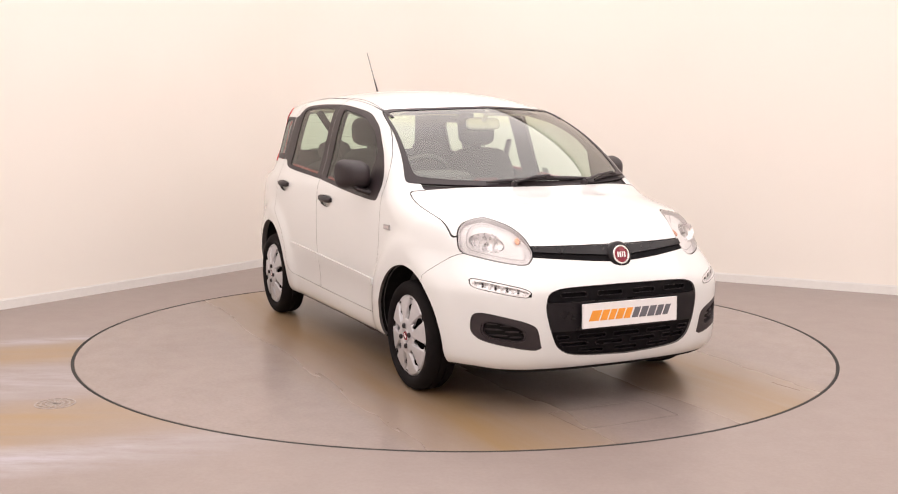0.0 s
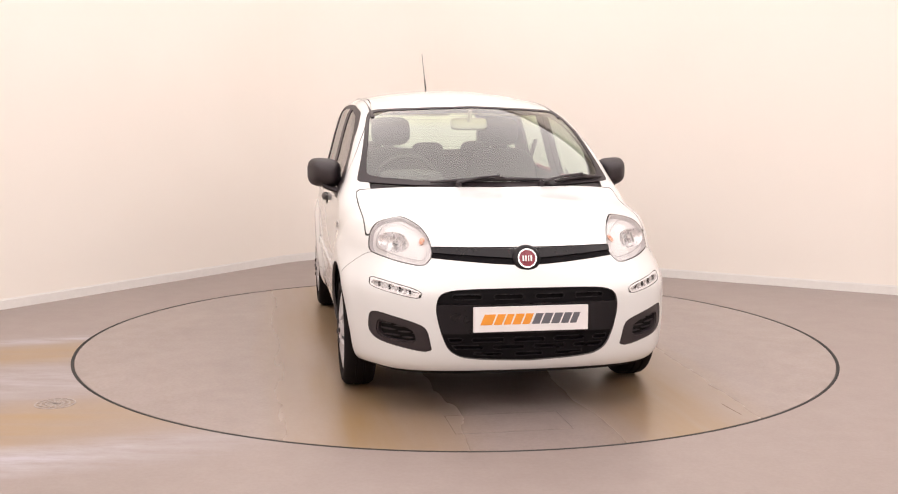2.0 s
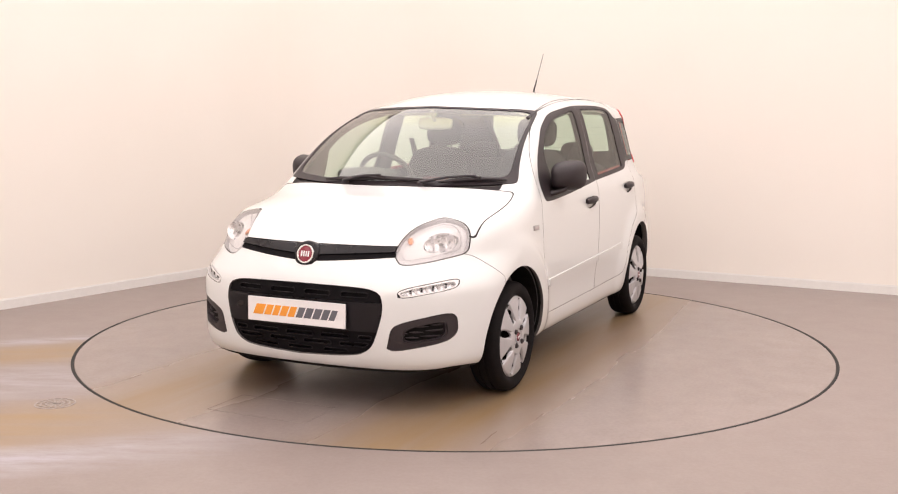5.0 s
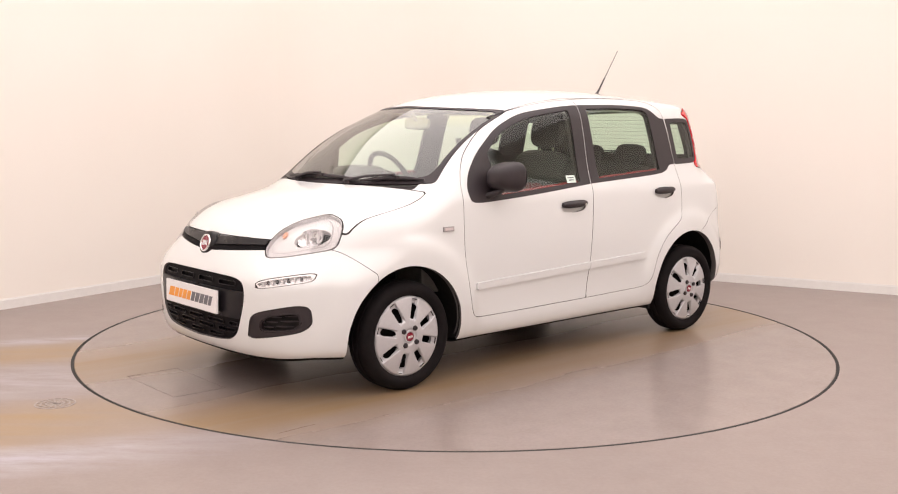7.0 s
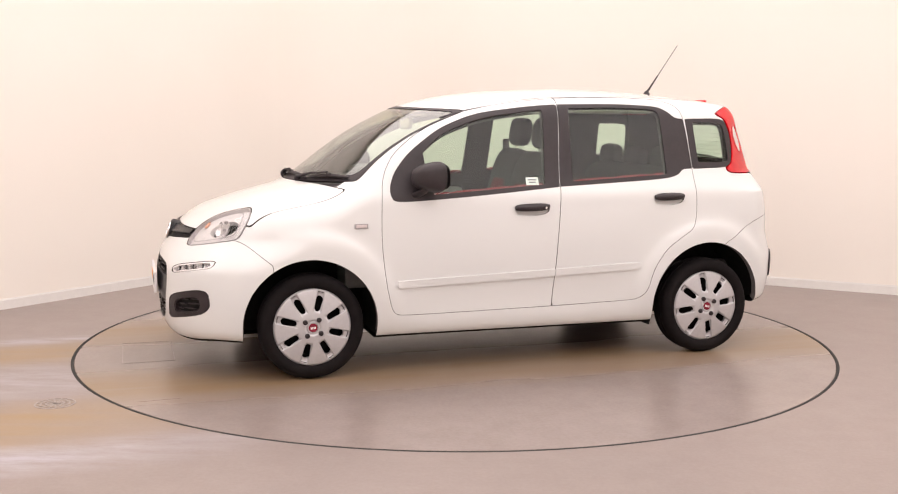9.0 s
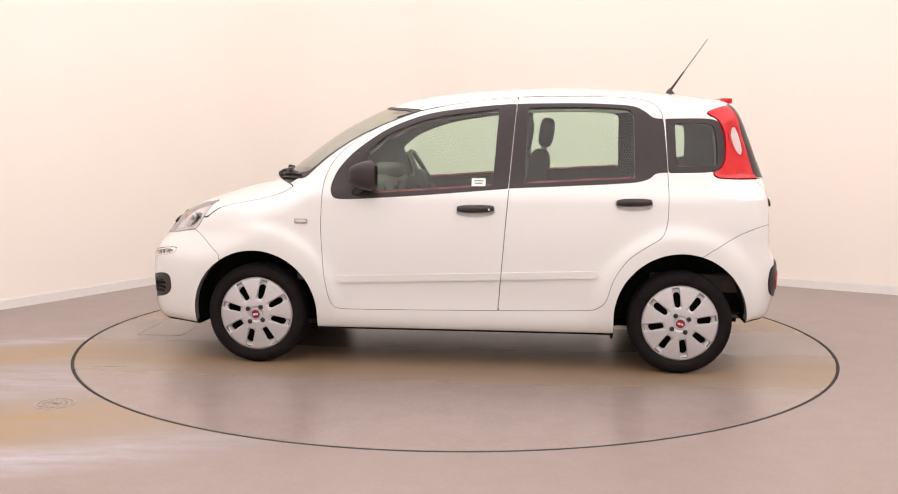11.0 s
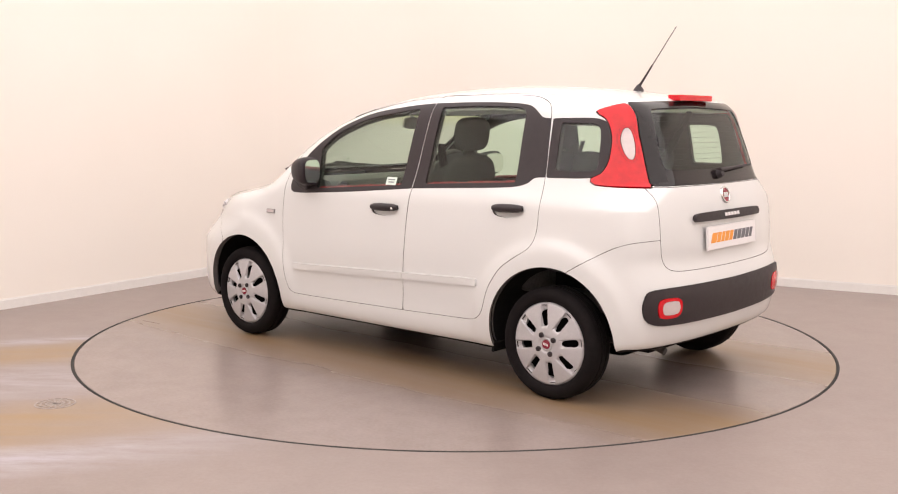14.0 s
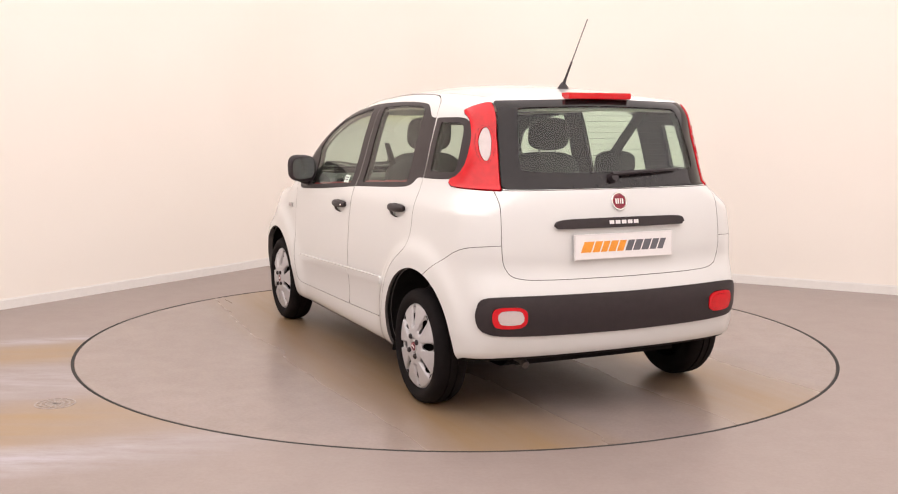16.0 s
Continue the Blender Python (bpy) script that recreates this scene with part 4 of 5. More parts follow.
def headlamps():
    ring = keep(nets["lamp"], 0.0045 - lamp_region(nets["lamp"][0]))
    lamp_net = refine(nets["lamp"], 2)
    depth_in = lamp_region(lamp_net[0])
    bead = keep(lamp_net, 0.0022 - np.abs(depth_in - 0.026))
    shell_ = nets["lamp"]
    for y, z, r in BOWLS:
        shell_ = keep(shell_, np.hypot((shell_[0][:, 1] - y) / 1.2, (shell_[0][:, 2] - z) / 0.8) - r * 0.95)
    for flip in (False, True):
        f = mirrored if flip else (lambda m: m)
        sy = -1 if flip else 1
        h = panel("headlight", f(nets["lamp"]), LENS, car, "clear headlight with chrome reflectors and amber indicator", 0.004, 0.002)
        panel("housing", f(shell_), LAMP_BODY, h, "pale grey lamp housing", 0.03, -0.022)
        panel("housing_rim", f(ring), BEZEL, h, "grey lamp rim", 0.03, -0.002)
        panel("bezel", f(bead), BEZEL, h, "thin grey bezel round the reflector", 0.0, -0.012)
        for y, z, r in BOWLS:
            p, n = on_skin(None, y, z)
            p = p - n * 0.022
            n = (n + Vector((1, 0, 0))).normalized()
            p.y *= sy
            n.y *= sy
            m = facing(p, n) @ pose(0, 0, 0, 0, 12 * sy, 0) @ Matrix.Diagonal((1.25, 1, 0.80, 1))
            bm = bmesh.new()
            lathe(bm, [(r * 1.06, 0.004), (r, 0.0), (r * 0.93, -0.004), (r * 0.85, -0.010), (r * 0.6, -0.020), (r * 0.3, -0.026), (r * 0.12, -0.027)], 32, m)
            bowl = part("reflector", bm, LAMP_BACK, h, "bright reflector bowl", smooth=True)
            for k in (-1, 0, 1):
                bm = bmesh.new()
                box(bm, m @ pose(k * r * 0.42, -0.012, r * 0.1), 0.002, 0.014, r * 1.1)
                part("flute", bm, LAMP_BODY, bowl)
            bm = bmesh.new()
            lathe(bm, [(0, 0.0), (r * 0.13, -0.003), (r * 0.15, -0.010), (r * 0.15, -0.024)], 14, m)
            part("bulb", bm, LAMP_RIM, h, smooth=True)
        p, n = on_skin(None, 0.462, 0.800)
        bm = bmesh.new()
        bmesh.ops.create_uvsphere(bm, u_segments=18, v_segments=12, radius=1, matrix=facing(Vector((p.x - n.x * 0.016, (0.462 - n.y * 0.016) * sy, p.z - n.z * 0.016)), Vector((n.x, n.y * sy, n.z))) @ Matrix.Diagonal((0.013, 0.007, 0.022, 1)))
        part("indicator_bulb_cover", bm, AMBER, h, "amber indicator cover", smooth=True)


WHITE_LENS = [(0.582, 1.165), (0.568, 1.195), (0.556, 1.270), (0.562, 1.318), (0.580, 1.314), (0.600, 1.262), (0.602, 1.205), (0.594, 1.170)]


def tail_lamps():
    white_f = from_rear(WHITE_LENS)
    white, red = split(refine(nets["tail"], 1), white_f, 0.002)
    near = white_f(red[0])
    ridge = keep(red, 0.0018 - np.abs(near + 0.009))
    for flip in (False, True):
        f = mirrored if flip else (lambda m: m)
        t = panel("tail_light", f(red), RED_LENS, car, "tall glossy red tail light with a clear centre", 0.02, 0.006)
        panel("lens_ridge", f(ridge), TAIL_RIDGE, t, "raised darker red contour", 0.004, 0.0085)
        panel("reversing_lens", f(white), CLEAR_LENS, t, "clear reversing lens", 0.01, 0.004)


def slot_holes(V):
    y, z = V[:, 1], V[:, 2]
    best = np.full(len(V), -1.0)
    rows = [(0.560, 0.095, 0.058, 0.014), (0.362, 0.0, 0.066, 0.0115), (0.328, 0.095, 0.066, 0.0115), (0.294, 0.0, 0.058, 0.0105)]
    for zc, y0, half, hh in rows:
        k = np.round((y - y0) / 0.19)
        u = np.abs(y - y0 - k * 0.19)
        d = np.minimum(hh - np.abs(z - zc), (half + hh - u - 0.7 * np.abs(z - zc)) * 0.8)
        best = np.maximum(best, d)
    return np.minimum(best, from_front(GRILLE)(V) - 0.016)


def front_trim():
    g = refine(nets["grille"], 2)
    nets["pocket"] = refine(nets["pocket"], 1)
    holes, face = split(g, slot_holes, 0.0)
    band_f = lambda V: np.minimum(np.minimum(V[:, 2] - 0.392, 0.527 - V[:, 2]), from_front(GRILLE)(V) - 0.003)
    band, mesh_ = split(face, band_f, 0.001)
    gr = panel("grille", both(mesh_), DARKTRIM, car, "black plastic lower grille with hexagonal slots", 0.012, -0.010)
    panel("grille_band", both(band), GLOSSTRIM, gr, "smooth black band behind the plate", 0.02, -0.001)
    # black sheet added for the shade seen through the slots
    panel("grille_back", both(g), DARKTRIM, gr, "black sheet standing in for the shaded space behind the grille", 0.0, -0.024)
    hem = keep(holes, 0.0035 - slot_holes(holes[0]))
    tagged(panel("slot_rims", both(hem), GLOSSTRIM, gr, "raised slot edges", 0.012, -0.006), kind="stuff")
    inner_f = from_front(FOG_INNER)
    inner, outer = split(nets["pocket"], inner_f, 0.001)
    lens_f = from_front(DAY_LAMP)
    for flip in (False, True):
        f = mirrored if flip else (lambda m: m)
        sy = -1 if flip else 1
        p = panel("fog_lamp_cover", f(outer), TRIM, car, "black bumper corner insert", 0.03, -0.004)
        panel("recess", f(inner), LINER, p, "sunk dark recess", 0.0, -0.028)
        lip = keep(inner, 0.006 - inner_f(inner[0]))
        panel("recess_lip", f(lip), TRIM, p, "", 0.022, -0.008)
        for k in range(3):
            slat_f = lambda V, k=k: np.minimum(0.004 - np.abs(V[:, 2] - (0.372 + 0.024 * k + 0.10 * (V[:, 1] - 0.6))), inner_f(V) - 0.006)
            panel("slat", f(keep(inner, slat_f(inner[0]))), TRIM, p, "", 0.008, -0.018)
        d = panel("daytime_lamp", f(nets["day"]), LENS, car, "clear slim daytime running lamp", 0.004, -0.002)
        panel("lamp_back", f(nets["day"]), LAMP_BACK, d, "chrome lamp back", 0.0, -0.022)
        rim = keep(nets["day"], 0.008 - lens_f(nets["day"][0]))
        panel("lamp_rim", f(rim), LAMP_BODY, d, "grey lamp rim", 0.02, -0.001)
        for k in range(7):
            y = 0.535 + 0.021 * k
            q, n = on_skin(None, y, 0.573 + 0.17 * (y - 0.5))
            bm = bmesh.new()
            box(bm, pose(q.x - 0.016, y * sy, q.z, 0, 0, 30 * sy), 0.006, 0.010, 0.022)
            part("lamp_fin", bm, LAMP_BODY if k % 2 else TRIM, d, bevel=0.002)
    # badge in the bar
    p, n = on_skin(None, 0.0, 0.728)
    n = Vector((1, 0, 0.30))
    bm = bmesh.new()
    lathe(bm, [(0, 0.010), (0.052, 0.010), (0.061, 0.006), (0.066, -0.004), (0.068, -0.04)], 48, facing(p + Vector((0.016, 0, -0.006)), n))
    b = part("badge_base", bm, GLOSSTRIM, car, "round black badge base", smooth=True)
    emblem(facing(p + Vector((0.0265, 0, -0.003)), n), 0.046, b)
    # side repeaters
    for sy in (1, -1):
        q, n = on_skin(0.892, None, 0.797)
        m = facing(Vector((q.x, q.y * sy, q.z)), Vector((n.x, n.y * sy, n.z)))
        bm = bmesh.new()
        box(bm, m @ pose(0, 0.002, 0), 0.072, 0.010, 0.026)
        r = part("side_repeater", bm, LAMP_RIM, car, "small clear side indicator", bevel=0.004)
        bm = bmesh.new()
        box(bm, m @ pose(0, 0.006, 0), 0.056, 0.006, 0.014)
        part("repeater_lens", bm, CLEAR_LENS, r, bevel=0.002)


def emblem(m, r, parent):
    bm = bmesh.new()
    lathe(bm, [(r * 0.80, 0.002), (r * 0.84, 0.005), (r * 0.96, 0.005), (r, 0.002), (r, -0.008)], 40, m)
    part("chrome_ring", bm, CHROME, parent, "chrome ring", smooth=True)
    bm = bmesh.new()
    lathe(bm, [(0, 0.002), (r * 0.82, 0.001)], 40, m)
    part("badge_field", bm, BADGE_RED, parent, "dark red enamel field")
    bm = bmesh.new()
    for k, w in ((-1.5, 0.14), (-0.5, 0.10), (0.5, 0.14), (1.5, 0.14)):
        box(bm, m @ pose(k * r * 0.27, 0.003, 0), r * w * 1.1, 0.002, r * 0.56)
    part("badge_bars", bm, PLATE, parent, "pale bars")


def plate(m, parent_label):
    """A flat show plate; its lettering is a mark, so it becomes slanted bars in the same colours."""
    bm = bmesh.new()
    box(bm, m, 0.532, 0.012, 0.114)
    pl = part("show_plate", bm, PLATE, car, parent_label, bevel=0.003)
    widths = [(0.060, 0), (0.044, 0), (0.039, 0), (0.045, 0), (0.0415, 0), (0.0415, 1), (0.045, 1), (0.045, 1), (0.0415, 1), (0.037, 1)]
    x = 0.225
    for w, kind in widths:
        bm = bmesh.new()
        h, sl = 0.024, 0.010
        q = [(x + sl, -h), (x - w + 0.007 + sl, -h), (x - w + 0.007 - sl, h), (x - sl, h)]
        vs = [bm.verts.new(m @ Vector((a, y, b))) for y in (0.0055, 0.0072) for a, b in q]
        bm.faces.new(vs[4:])
        for i in range(4):
            bm.faces.new((vs[i], vs[(i + 1) % 4], vs[4 + (i + 1) % 4], vs[4 + i]))
        part("bar", bm, GREY if kind else ORANGE, pl)
        x -= w + (0.004 if kind == 0 and w == 0.0415 else 0.001)
    bm = bmesh.new()
    for a, b, c, d in ((0, 0.054, 0.524, 0.002), (0, -0.054, 0.524, 0.002), (0.262, 0, 0.002, 0.108), (-0.262, 0, 0.002, 0.108)):
        box(bm, m @ pose(a, 0.0062, b), c, 0.001, d)
    part("plate_border", bm, LAMP_BODY, pl, "thin grey border")
    return pl


def doors_trim():
    strip_f = from_side([(0.70, 0.500), (0.70, 0.500), (-0.72, 0.551), (-0.72, 0.551), (-0.72, 0.512), (-0.72, 0.512), (0.70, 0.461), (0.70, 0.461)], 2)
    for nm, mesh_key, cup, zc, xs in (("front_door", "fnet", FRONT_CUP, 0.866, (0.035, -0.160)), ("rear_door", "rnet", REAR_CUP, 0.909, (-0.812, -0.992))):
        doors = nets["fds"] if nm == "front_door" else nets["rds"]
        body = nets[mesh_key]
        strip = keep(body, strip_f(body[0]) - 0.0)
        sides("rubbing_strip", strip, PAINT, doors, "white moulded strip", 0.011, 0.0085)
        sides("handle_cup", nets[mesh_key + "_cup"], PAINT, doors, "white sunk handle cup", 0.0, -0.016)
        for d, sy in zip(doors, (1, -1)):
            bm = bmesh.new()
            pts = []
            for k in range(9):
                u = k / 8
                x = xs[0] + (xs[1] - xs[0]) * u
                q, n = on_skin(x, None, zc + 0.004 * u)
                pts.append(((q.x, (q.y + 0.005 + 0.009 * math.sin(math.pi * u)) * sy, q.z + 0.008)))
            tube(bm, pts, [0.013, 0.0185, 0.020, 0.0205, 0.0205, 0.0205, 0.020, 0.0185, 0.013], 12, 1.0)
            part("door_handle", bm, TRIM, d, "black plastic door handle", smooth=True)
            if nm == "front_door":
                bm = bmesh.new()
                q, n = on_skin(-0.135, None, zc + 0.008)
                lathe(bm, [(0, 0.0), (0.006, 0.0), (0.007, -0.004)], 16, facing(Vector((q.x, (q.y + 0.0285) * sy, q.z)), Vector((0, sy, 0))))
                part("key_lock", bm, CHROME, d, "small metal lock", smooth=True)


def door_mirrors():
    for sy, d in zip((1, -1), nets["fds"]):
        bm = bmesh.new()
        bmesh.ops.create_uvsphere(bm, u_segments=40, v_segments=28, radius=1)
        for v in bm.verts:
            c = v.co
            e = lambda t, k: math.copysign(abs(t) ** k, t)
            x, y, z = e(c.x, 0.72), e(c.y, 0.62), e(c.z, 0.62)
            x = x * (0.115 if x > 0 else 0.035)
            w = 1 - 0.25 * max(0, x / 0.115)
            v.co = (0.505 + x - 0.02 * y, sy * (0.840 + 0.093 * y * w), 1.050 + 0.081 * z * w + 0.006 * y)
        house = part("door_mirror", bm, TRIM, d, "black door mirror housing", smooth=True)
        bm = bmesh.new()
        bmesh.ops.create_circle(bm, cap_ends=True, segments=40, radius=1)
        for v in bm.verts:
            e = lambda t: math.copysign(abs(t) ** 0.6, t)
            a, b = e(v.co.x), e(v.co.y)
            v.co = (0.4665 - 0.02 * a, sy * (0.840 + 0.074 * a), 1.052 + 0.065 * b)
        part("mirror_glass", bm, MIRROR, house, "silvered mirror glass")
        bm = bmesh.new()
        tube(bm, [(0.60, sy * 0.735, 0.945), (0.585, sy * 0.775, 0.955), (0.565, sy * 0.83, 0.975), (0.55, sy * 0.85, 1.0)], [0.034, 0.028, 0.026, 0.03], 12, 0.6)
        part("mirror_arm", bm, TRIM, house, "black mirror foot", smooth=True)


def screen_trim():
    # wipers
    for pivot, b, c in ((-0.19, (-0.33, 1.026), (0.31, 1.034)), (0.25, (0.335, 1.026), (0.640, 1.040))):
        bm = bmesh.new()
        pts = []
        for k in range(10):
            u = k / 9
            y = b[0] + (c[0] - b[0]) * u
            z = b[1] + (c[1] - b[1]) * u + 0.010 * math.sin(math.pi * u) - 0.006
            q, n = on_skin(None, y, z)
            pts.append(q + n * 0.012)
        tube(bm, pts, [0.006, 0.009, 0.011, 0.012, 0.012, 0.012, 0.012, 0.011, 0.009, 0.006], 8, 0.9)
        w = part("wiper", bm, TRIM, car, "black windscreen wiper", smooth=True)
        mid = pts[5]
        base, n = on_skin(None, pivot, 1.014)
        bm = bmesh.new()
        arm = [base + n * 0.02, base.lerp(mid, 0.5) + n * 0.03, mid + n * 0.022]
        tube(bm, arm, [0.014, 0.011, 0.009], 8, 0.6)
        box(bm, Matrix.Translation(mid + n * 0.008), 0.022, 0.05, 0.014)
        part("wiper_arm", bm, TRIM, w, smooth=True)
        bm = bmesh.new()
        lathe(bm, [(0, 0.010), (0.012, 0.008), (0.018, 0.0), (0.018, -0.02)], 16, facing(base + n * 0.014, n))
        part("wiper_pivot", bm, TRIM, w, smooth=True)
    # roof strips
    for sy in (1, -1):
        pts, rs = [], []
        for k in range(24):
            x = 0.395 - 1.755 * k / 23
            y = float(np.interp(x, [-1.4, -0.5, 0.40], [0.500, 0.545, 0.552]))
            q, n = on_skin(x, y, None)
            pts.append((q.x, q.y * sy, q.z - 0.001))
            rs.append(float(np.interp(x, [-1.4, 0.1, 0.40], [0.0030, 0.0042, 0.0120])))
        bm = bmesh.new()
        tube(bm, pts, rs, 8, 0.4)
        part("roof_strip", bm, TRIM, car, "black roof channel strip", smooth=True)
    # aerial
    q, n = on_skin(-1.155, 0.0, None)
    bm = bmesh.new()
    lathe(bm, [(0.030, 0.0), (0.026, 0.010), (0.014, 0.026), (0.008, 0.034), (0, 0.036)], 20, Matrix.Translation(q - Vector((0, 0, 0.003))) @ Matrix.Rotation(radians(90), 4, "X"))
    an = part("aerial", bm, TRIM, car, "thin black roof aerial on a rubber foot", smooth=True)
    bm = bmesh.new()
    a, b = q + Vector((-0.002, 0, 0.02)), Vector((-1.365, 0, 1.825))
    tube(bm, [a, a.lerp(b, 0.12), a.lerp(b, 0.36)], [0.0085, 0.006, 0.0048], 8)
    part("aerial_foot", bm, TRIM, an, smooth=True)
    bm = bmesh.new()
    tube(bm, [a.lerp(b, 0.36), a.lerp(b, 0.98), b], [0.0032, 0.0024, 0.0030], 8)
    part("aerial_rod", bm, plain("aerial_steel", (0.16, 0.15, 0.15), 0.35, 0.7), an, smooth=True)


def rear_trim():
    fog_core_f = from_rear([(0.512, 0.457), (0.512, 0.520), (0.622, 0.522), (0.630, 0.488), (0.618, 0.457)])
    core, ring = split(nets["fog"], fog_core_f, 0.001)
    for flip in (False, True):
        f = mirrored if flip else (lambda m: m)
        panel("bumper_insert", f(nets["black"]), TRIM, car, "black textured bumper insert", 0.012, 0.008)
        r = panel("bumper_lamp", f(ring), RED_LENS, car, "small red bumper lamp", 0.012, 0.012)
        panel("lamp_lens", f(core), RED_LENS if flip else CLEAR_LENS, r, "red fog lens" if flip else "clear reversing lens", 0.01, 0.013)
    tg = nets["tg"]
    bar_net = keep(nets["hatch"], from_rear([(-0.1, 0.912), (-0.1, 0.912), (0.30, 0.910), (0.345, 0.900), (0.352, 0.868), (0.352, 0.868), (-0.1, 0.866), (-0.1, 0.866)], 2)(nets["hatch"][0]))
    bar = panel("grab_bar", both(bar_net), TRIM, tg, "black tailgate grab bar", 0.03, 0.022)
    q, n = on_skin(None, 0.0, 0.889, -1)
    bm = bmesh.new()
    x = 0.078
    for w in (0.030, 0.030, 0.030, 0.030, 0.030):
        box(bm, facing(q + n * 0.024, n) @ pose(-x + 0.012, 0, 0.001), 0.024, 0.003, 0.017)
        x -= w + 0.003
    part("name_bars", bm, PLATE, bar, "pale raised bars")
    q, n = on_skin(None, 0.005, 0.983, -1)
    bm = bmesh.new()
    lathe(bm, [(0, 0.004), (0.040, 0.004), (0.044, -0.004)], 40, facing(q + n * 0.002, n))
    b = part("badge_base", bm, CHROME, tg, "round chrome badge", smooth=True)
    emblem(facing(q + n * 0.005, n), 0.043, b)
    q, n = on_skin(None, 0.0, 0.785, -1)
    plate(facing(q + n * 0.012 + Vector((0, -0.003, 0)), n), "white rear show plate with orange and grey bars")
    # brake lamp over the rear window
    q, n = on_skin(-1.425, 0.0, None)
    bm = bmesh.new()
    box(bm, Matrix.Translation((-1.458, 0, 1.463)), 0.066, 0.345, 0.030)
    part("high_brake_light", bm, RED_LENS, car, "long red high brake light", bevel=0.006)
    # rear wiper
    bm = bmesh.new()
    pts = []
    for k in range(8):
        u = k / 7
        q, n = on_skin(None, 0.03 - 0.385 * u, 1.100 + 0.016 * u, -1)
        pts.append(q + n * (0.020 + 0.012 * math.sin(math.pi * u)))
    tube(bm, pts, [0.014, 0.013, 0.011, 0.010, 0.009, 0.008, 0.007, 0.006], 8, 0.8)
    w = part("rear_wiper", bm, TRIM, tg, "black rear wiper", smooth=True)
    bm = bmesh.new()
    q, n = on_skin(None, 0.02, 1.085, -1)
    lathe(bm, [(0, 0.03), (0.018, 0.028), (0.022, 0.0)], 16, facing(q, n))
    part("wiper_pivot", bm, TRIM, w, smooth=True)


headlamps()
tail_lamps()
front_trim()
q, n = on_skin(None, 0.0, 0.462)
plate(facing(Vector((1.918, 0, 0.463)), Vector((1, 0, 0.02))), "white front show plate with orange and grey bars")
doors_trim()
door_mirrors()
screen_trim()
rear_trim()


# ---- inside the car ----
def cushion(bm, m, sx, sy, sz, k=0.55):
    r = bmesh.ops.create_uvsphere(bm, u_segments=28, v_segments=18, radius=1)
    for v in r["verts"]:
        c = v.co
        e = lambda t: math.copysign(abs(t) ** k, t)
        v.co = m @ Vector((e(c.x) * sx / 2, e(c.y) * sy / 2, e(c.z) * sz / 2))


def front_seat(x, y):
    s = new("front_seat")
    s.parent = car
    s.matrix_basis = pose(x, y, 0)
    tagged(s, "dark grey cloth front seat with a red-flecked base")
    bm = bmesh.new()
    cushion(bm, pose(0.26, 0, 0.53, 0, -8, 0), 0.52, 0.50, 0.18)
    part("seat_base", bm, CLOTH, s, smooth=True)
    bm = bmesh.new()
    cushion(bm, pose(-0.03, 0, 0.86, 0, -14, 0), 0.15, 0.48, 0.62, 0.5)
    part("backrest", bm, CLOTH, s, smooth=True)
    bm = bmesh.new()
    cushion(bm, pose(0.035, 0, 0.80, 0, -14, 0), 0.06, 0.30, 0.42, 0.5)
    part("backrest_panel", bm, CLOTH_RED, s, "red-flecked cloth panel", smooth=True)
    bm = bmesh.new()
    cushion(bm, pose(-0.13, 0, 1.27, 0, -8, 0), 0.095, 0.255, 0.185, 0.6)
    part("headrest", bm, CLOTH, s, smooth=True)
    for k in (-0.055, 0.055):
        bm = bmesh.new()
        tube(bm, [(-0.105, k, 1.10), (-0.125, k, 1.22)], 0.006, 8)
        part("headrest_post", bm, CHROME, s, "chrome headrest post", smooth=True)


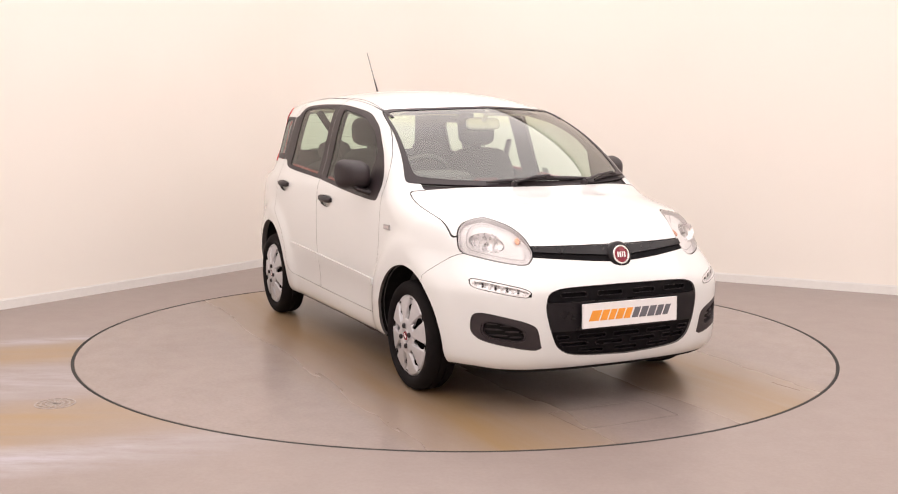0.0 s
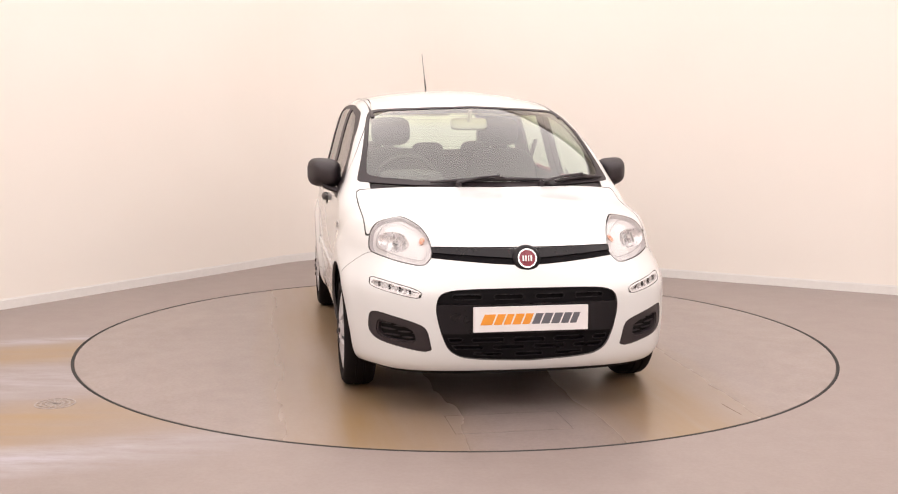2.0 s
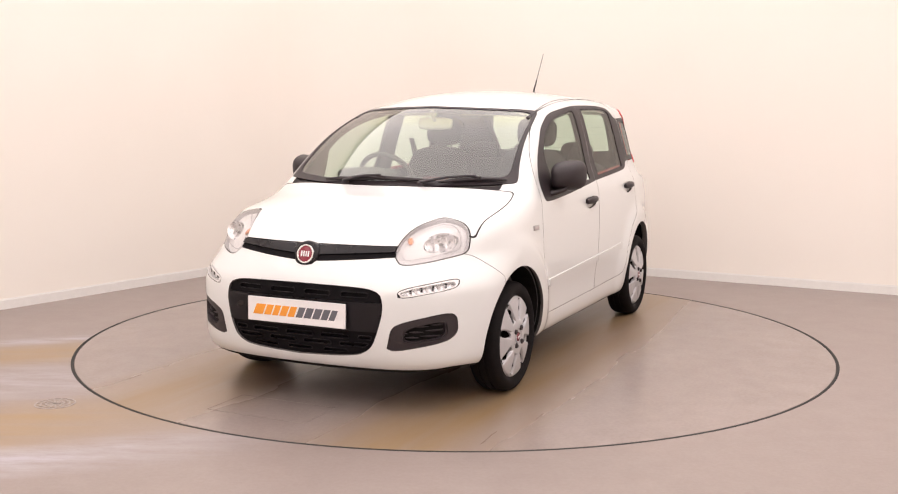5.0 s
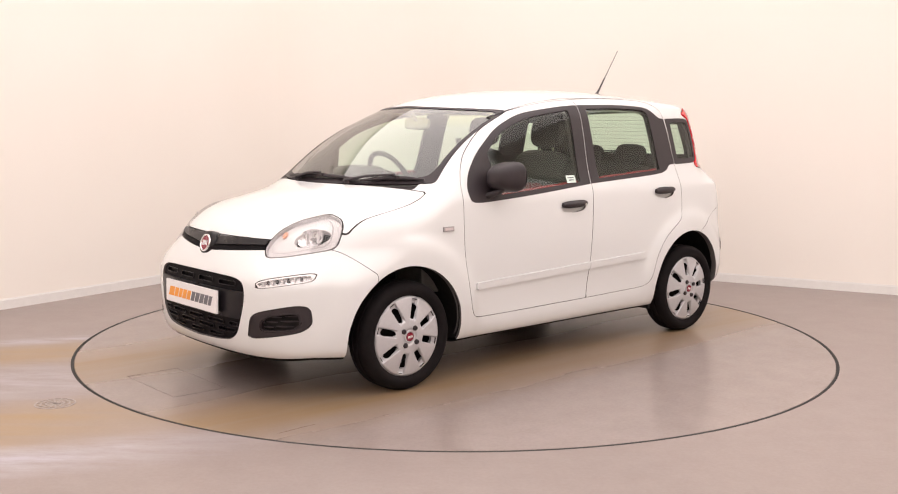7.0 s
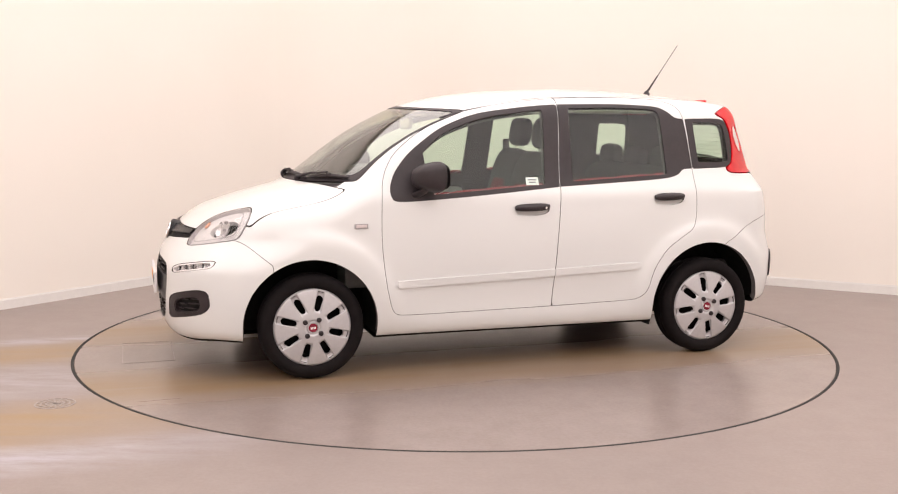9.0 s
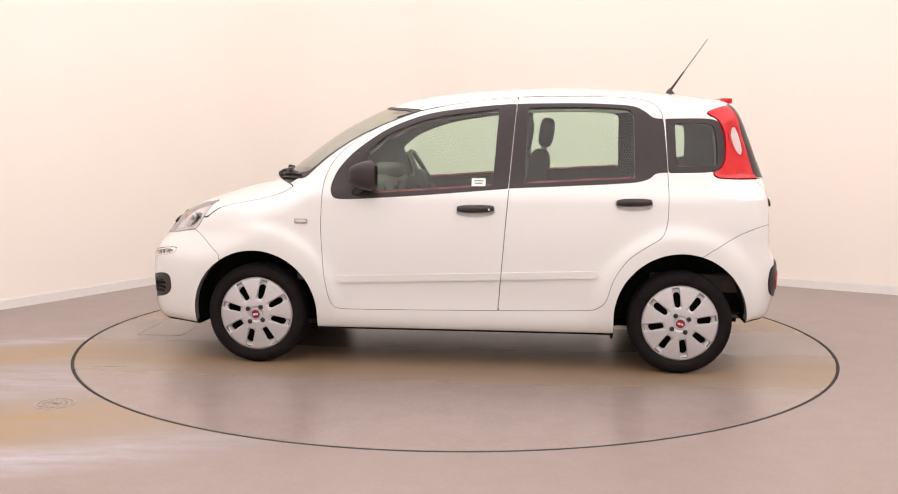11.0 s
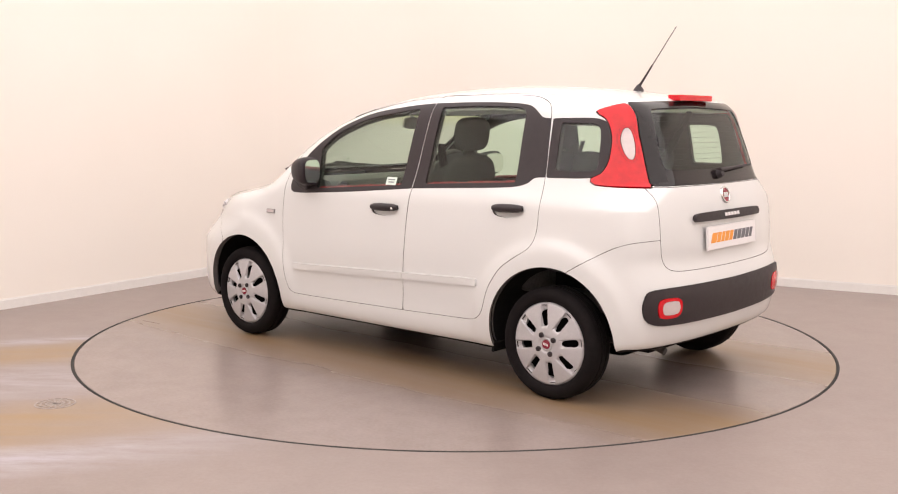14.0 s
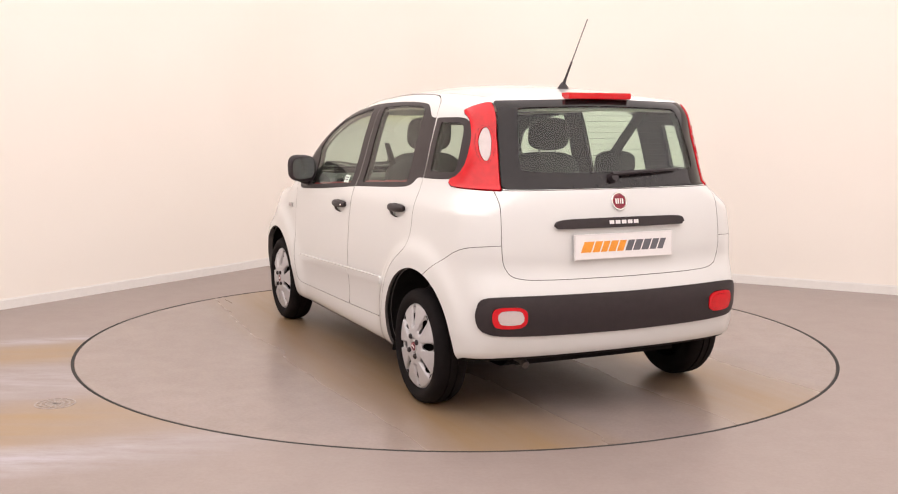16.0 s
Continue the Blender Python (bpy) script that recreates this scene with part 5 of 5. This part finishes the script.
def inside():
    front_seat(-0.18, 0.35)
    front_seat(-0.30, -0.35)
    s = new("rear_bench")
    s.parent = car
    tagged(s, "dark cloth rear bench with low headrests")
    bm = bmesh.new()
    cushion(bm, pose(-0.72, 0, 0.55), 0.50, 1.24, 0.20, 0.45)
    part("bench_base", bm, CLOTH, s, smooth=True)
    bm = bmesh.new()
    cushion(bm, pose(-1.02, 0, 0.82, 0, -14, 0), 0.15, 1.24, 0.52, 0.4)
    part("bench_back", bm, CLOTH, s, smooth=True)
    for y, z in ((0.36, 1.12), (-0.36, 1.12), (0.0, 1.11)):
        bm = bmesh.new()
        cushion(bm, pose(-1.09, y, z, 0, -10, 0), 0.09, 0.23, 0.145, 0.6)
        part("headrest", bm, CLOTH, s, smooth=True)
    bm = bmesh.new()
    box(bm, pose(-1.27, 0, 0.95), 0.30, 1.10, 0.03)
    part("parcel_shelf", bm, CLOTH_RED, car, "dark red-brown parcel shelf", bevel=0.008)
    bm = bmesh.new()
    box(bm, pose(-1.30, 0, 0.45), 0.55, 1.0, 0.10)
    part("boot_floor", bm, LINING, car, "dark boot floor", bevel=0.01)
    # dashboard
    bm = bmesh.new()
    prof = [(0.98, 0.965), (0.80, 1.000), (0.62, 1.005), (0.52, 0.985), (0.47, 0.93), (0.50, 0.80), (0.58, 0.62), (0.70, 0.45), (0.95, 0.45)]
    L = [bm.verts.new((x, 0.66, z)) for x, z in prof]
    R = [bm.verts.new((x, -0.66, z)) for x, z in prof]
    for i in range(len(prof)):
        j = (i + 1) % len(prof)
        bm.faces.new((L[i], L[j], R[j], R[i]))
    bm.faces.new(L)
    bm.faces.new(R[::-1])
    d = part("dashboard", bm, DASH, car, "dark grey plastic dashboard", bevel=0.012)
    bm = bmesh.new()
    cushion(bm, pose(0.60, -0.36, 1.02), 0.22, 0.36, 0.10, 0.6)
    part("instrument_hood", bm, DASH, d, smooth=True)
    bm = bmesh.new()
    box(bm, pose(0.462, 0, 0.88, 0, 8, 0), 0.03, 0.26, 0.16)
    part("centre_console", bm, GLOSSTRIM, d, bevel=0.01)
    for y in (-0.60, 0.60, -0.075, 0.075):
        bm = bmesh.new()
        lathe(bm, [(0.0, 0.0), (0.036, 0.0), (0.040, 0.006), (0.046, 0.006), (0.048, -0.01)], 24, facing(Vector((0.462, y, 0.94)), Vector((-1, 0, 0.15))))
        part("air_vent", bm, TRIM, d, smooth=True)
    # steering wheel
    m = facing(Vector((0.36, -0.36, 0.985)), Vector((-0.88, 0, 0.48)))
    bm = bmesh.new()
    n, kk = 48, 10
    rings = []
    for i in range(n):
        a = 2 * math.pi * i / n
        rings.append([bm.verts.new(m @ Vector(((0.178 + 0.015 * math.cos(2 * math.pi * j / kk)) * math.cos(a), 0.015 * math.sin(2 * math.pi * j / kk), (0.178 + 0.015 * math.cos(2 * math.pi * j / kk)) * math.sin(a)))) for j in range(kk)])
    for i in range(n):
        for j in range(kk):
            bm.faces.new((rings[i][j], rings[(i + 1) % n][j], rings[(i + 1) % n][(j + 1) % kk], rings[i][(j + 1) % kk]))
    w = part("steering_wheel", bm, DASH, car, "dark steering wheel", smooth=True)
    bm = bmesh.new()
    cushion(bm, m @ pose(0, -0.02, -0.005), 0.17, 0.06, 0.13, 0.6)
    for a in (0.15, math.pi - 0.15, -math.pi / 2):
        p = m @ Vector((0.175 * math.cos(a), 0, 0.175 * math.sin(a)))
        tube(bm, [m @ Vector((0, -0.02, 0)), p], [0.03, 0.018], 8, 0.5)
    part("steering_hub", bm, DASH, w, smooth=True)
    bm = bmesh.new()
    tube(bm, [m @ Vector((0, -0.02, 0)), m @ Vector((0, -0.25, 0))], 0.035, 10)
    part("steering_column", bm, DASH, w, smooth=True)
    # rear-view mirror and sun visors
    bm = bmesh.new()
    cushion(bm, pose(0.44, 0.0, 1.325, 0, -10, 0), 0.035, 0.215, 0.070, 0.45)
    tube(bm, [(0.45, 0, 1.34), (0.49, 0, 1.40)], 0.012, 8)
    part("rear_view_mirror", bm, LAMP_BODY, car, "grey rear-view mirror", smooth=True)
    for y in (0.25, -0.25):
        bm = bmesh.new()
        box(bm, pose(0.24, y, 1.395, 0, 14, 0), 0.14, 0.32, 0.016)
        part("sun_visor", bm, HEADLINER, car, "pale folded sun visor", bevel=0.007)
    # belts
    for x, y in ((-0.30, 0.60), (-0.42, -0.60)):
        sy = 1 if y > 0 else -1
        bm = bmesh.new()
        tube(bm, [(x, y, 1.22), (x + 0.02, y - 0.06 * sy, 1.05), (x + 0.05, y - 0.05 * sy, 0.6)], 0.022, 8, 0.12)
        part("seat_belt", bm, TRIM, car, "black seat belt")
    bm = bmesh.new()
    tube(bm, [(-1.24, -0.42, 1.40), (-1.19, -0.30, 1.20), (-1.12, -0.20, 1.02)], 0.004, 8, 6.0)
    part("seat_belt", bm, TRIM, car, "black rear seat belt")
    # sticker on the front side window
    q, n = on_skin(-0.075, None, 1.015)
    bm = bmesh.new()
    m = facing(q + n * 0.0015, n)
    box(bm, m, 0.075, 0.001, 0.045)
    st = part("window_sticker", bm, STICKER, car, "small pale green sticker on the window")
    bm = bmesh.new()
    box(bm, m @ pose(0, 0.0008, 0.008), 0.05, 0.0006, 0.006)
    box(bm, m @ pose(0, 0.0008, -0.006), 0.04, 0.0006, 0.006)
    part("print_bars", bm, GREY, st)
    # heating wires of the rear window
    bm = bmesh.new()
    for k in range(10):
        z = 1.14 + 0.026 * k
        pts = []
        for i in range(9):
            y = -0.42 + 0.84 * i / 8
            q, n = on_skin(None, y, z, -1)
            pts.append(q - n * 0.006)
        tube(bm, pts, 0.0007, 4)
    part("heating_wires", bm, TRIM, nets["tg"], "fine dark heating wires")


inside()


def motions():
    walk(disc, [(t, pose(0, 0, 0, 0, 0, a)) for t, a in TURN])
    walk(car, [(t, pose(0, 0, 0, 0, 0, a) @ pose(CAR_X, CAR_Y, 0)) for t, a in TURN])


motions()
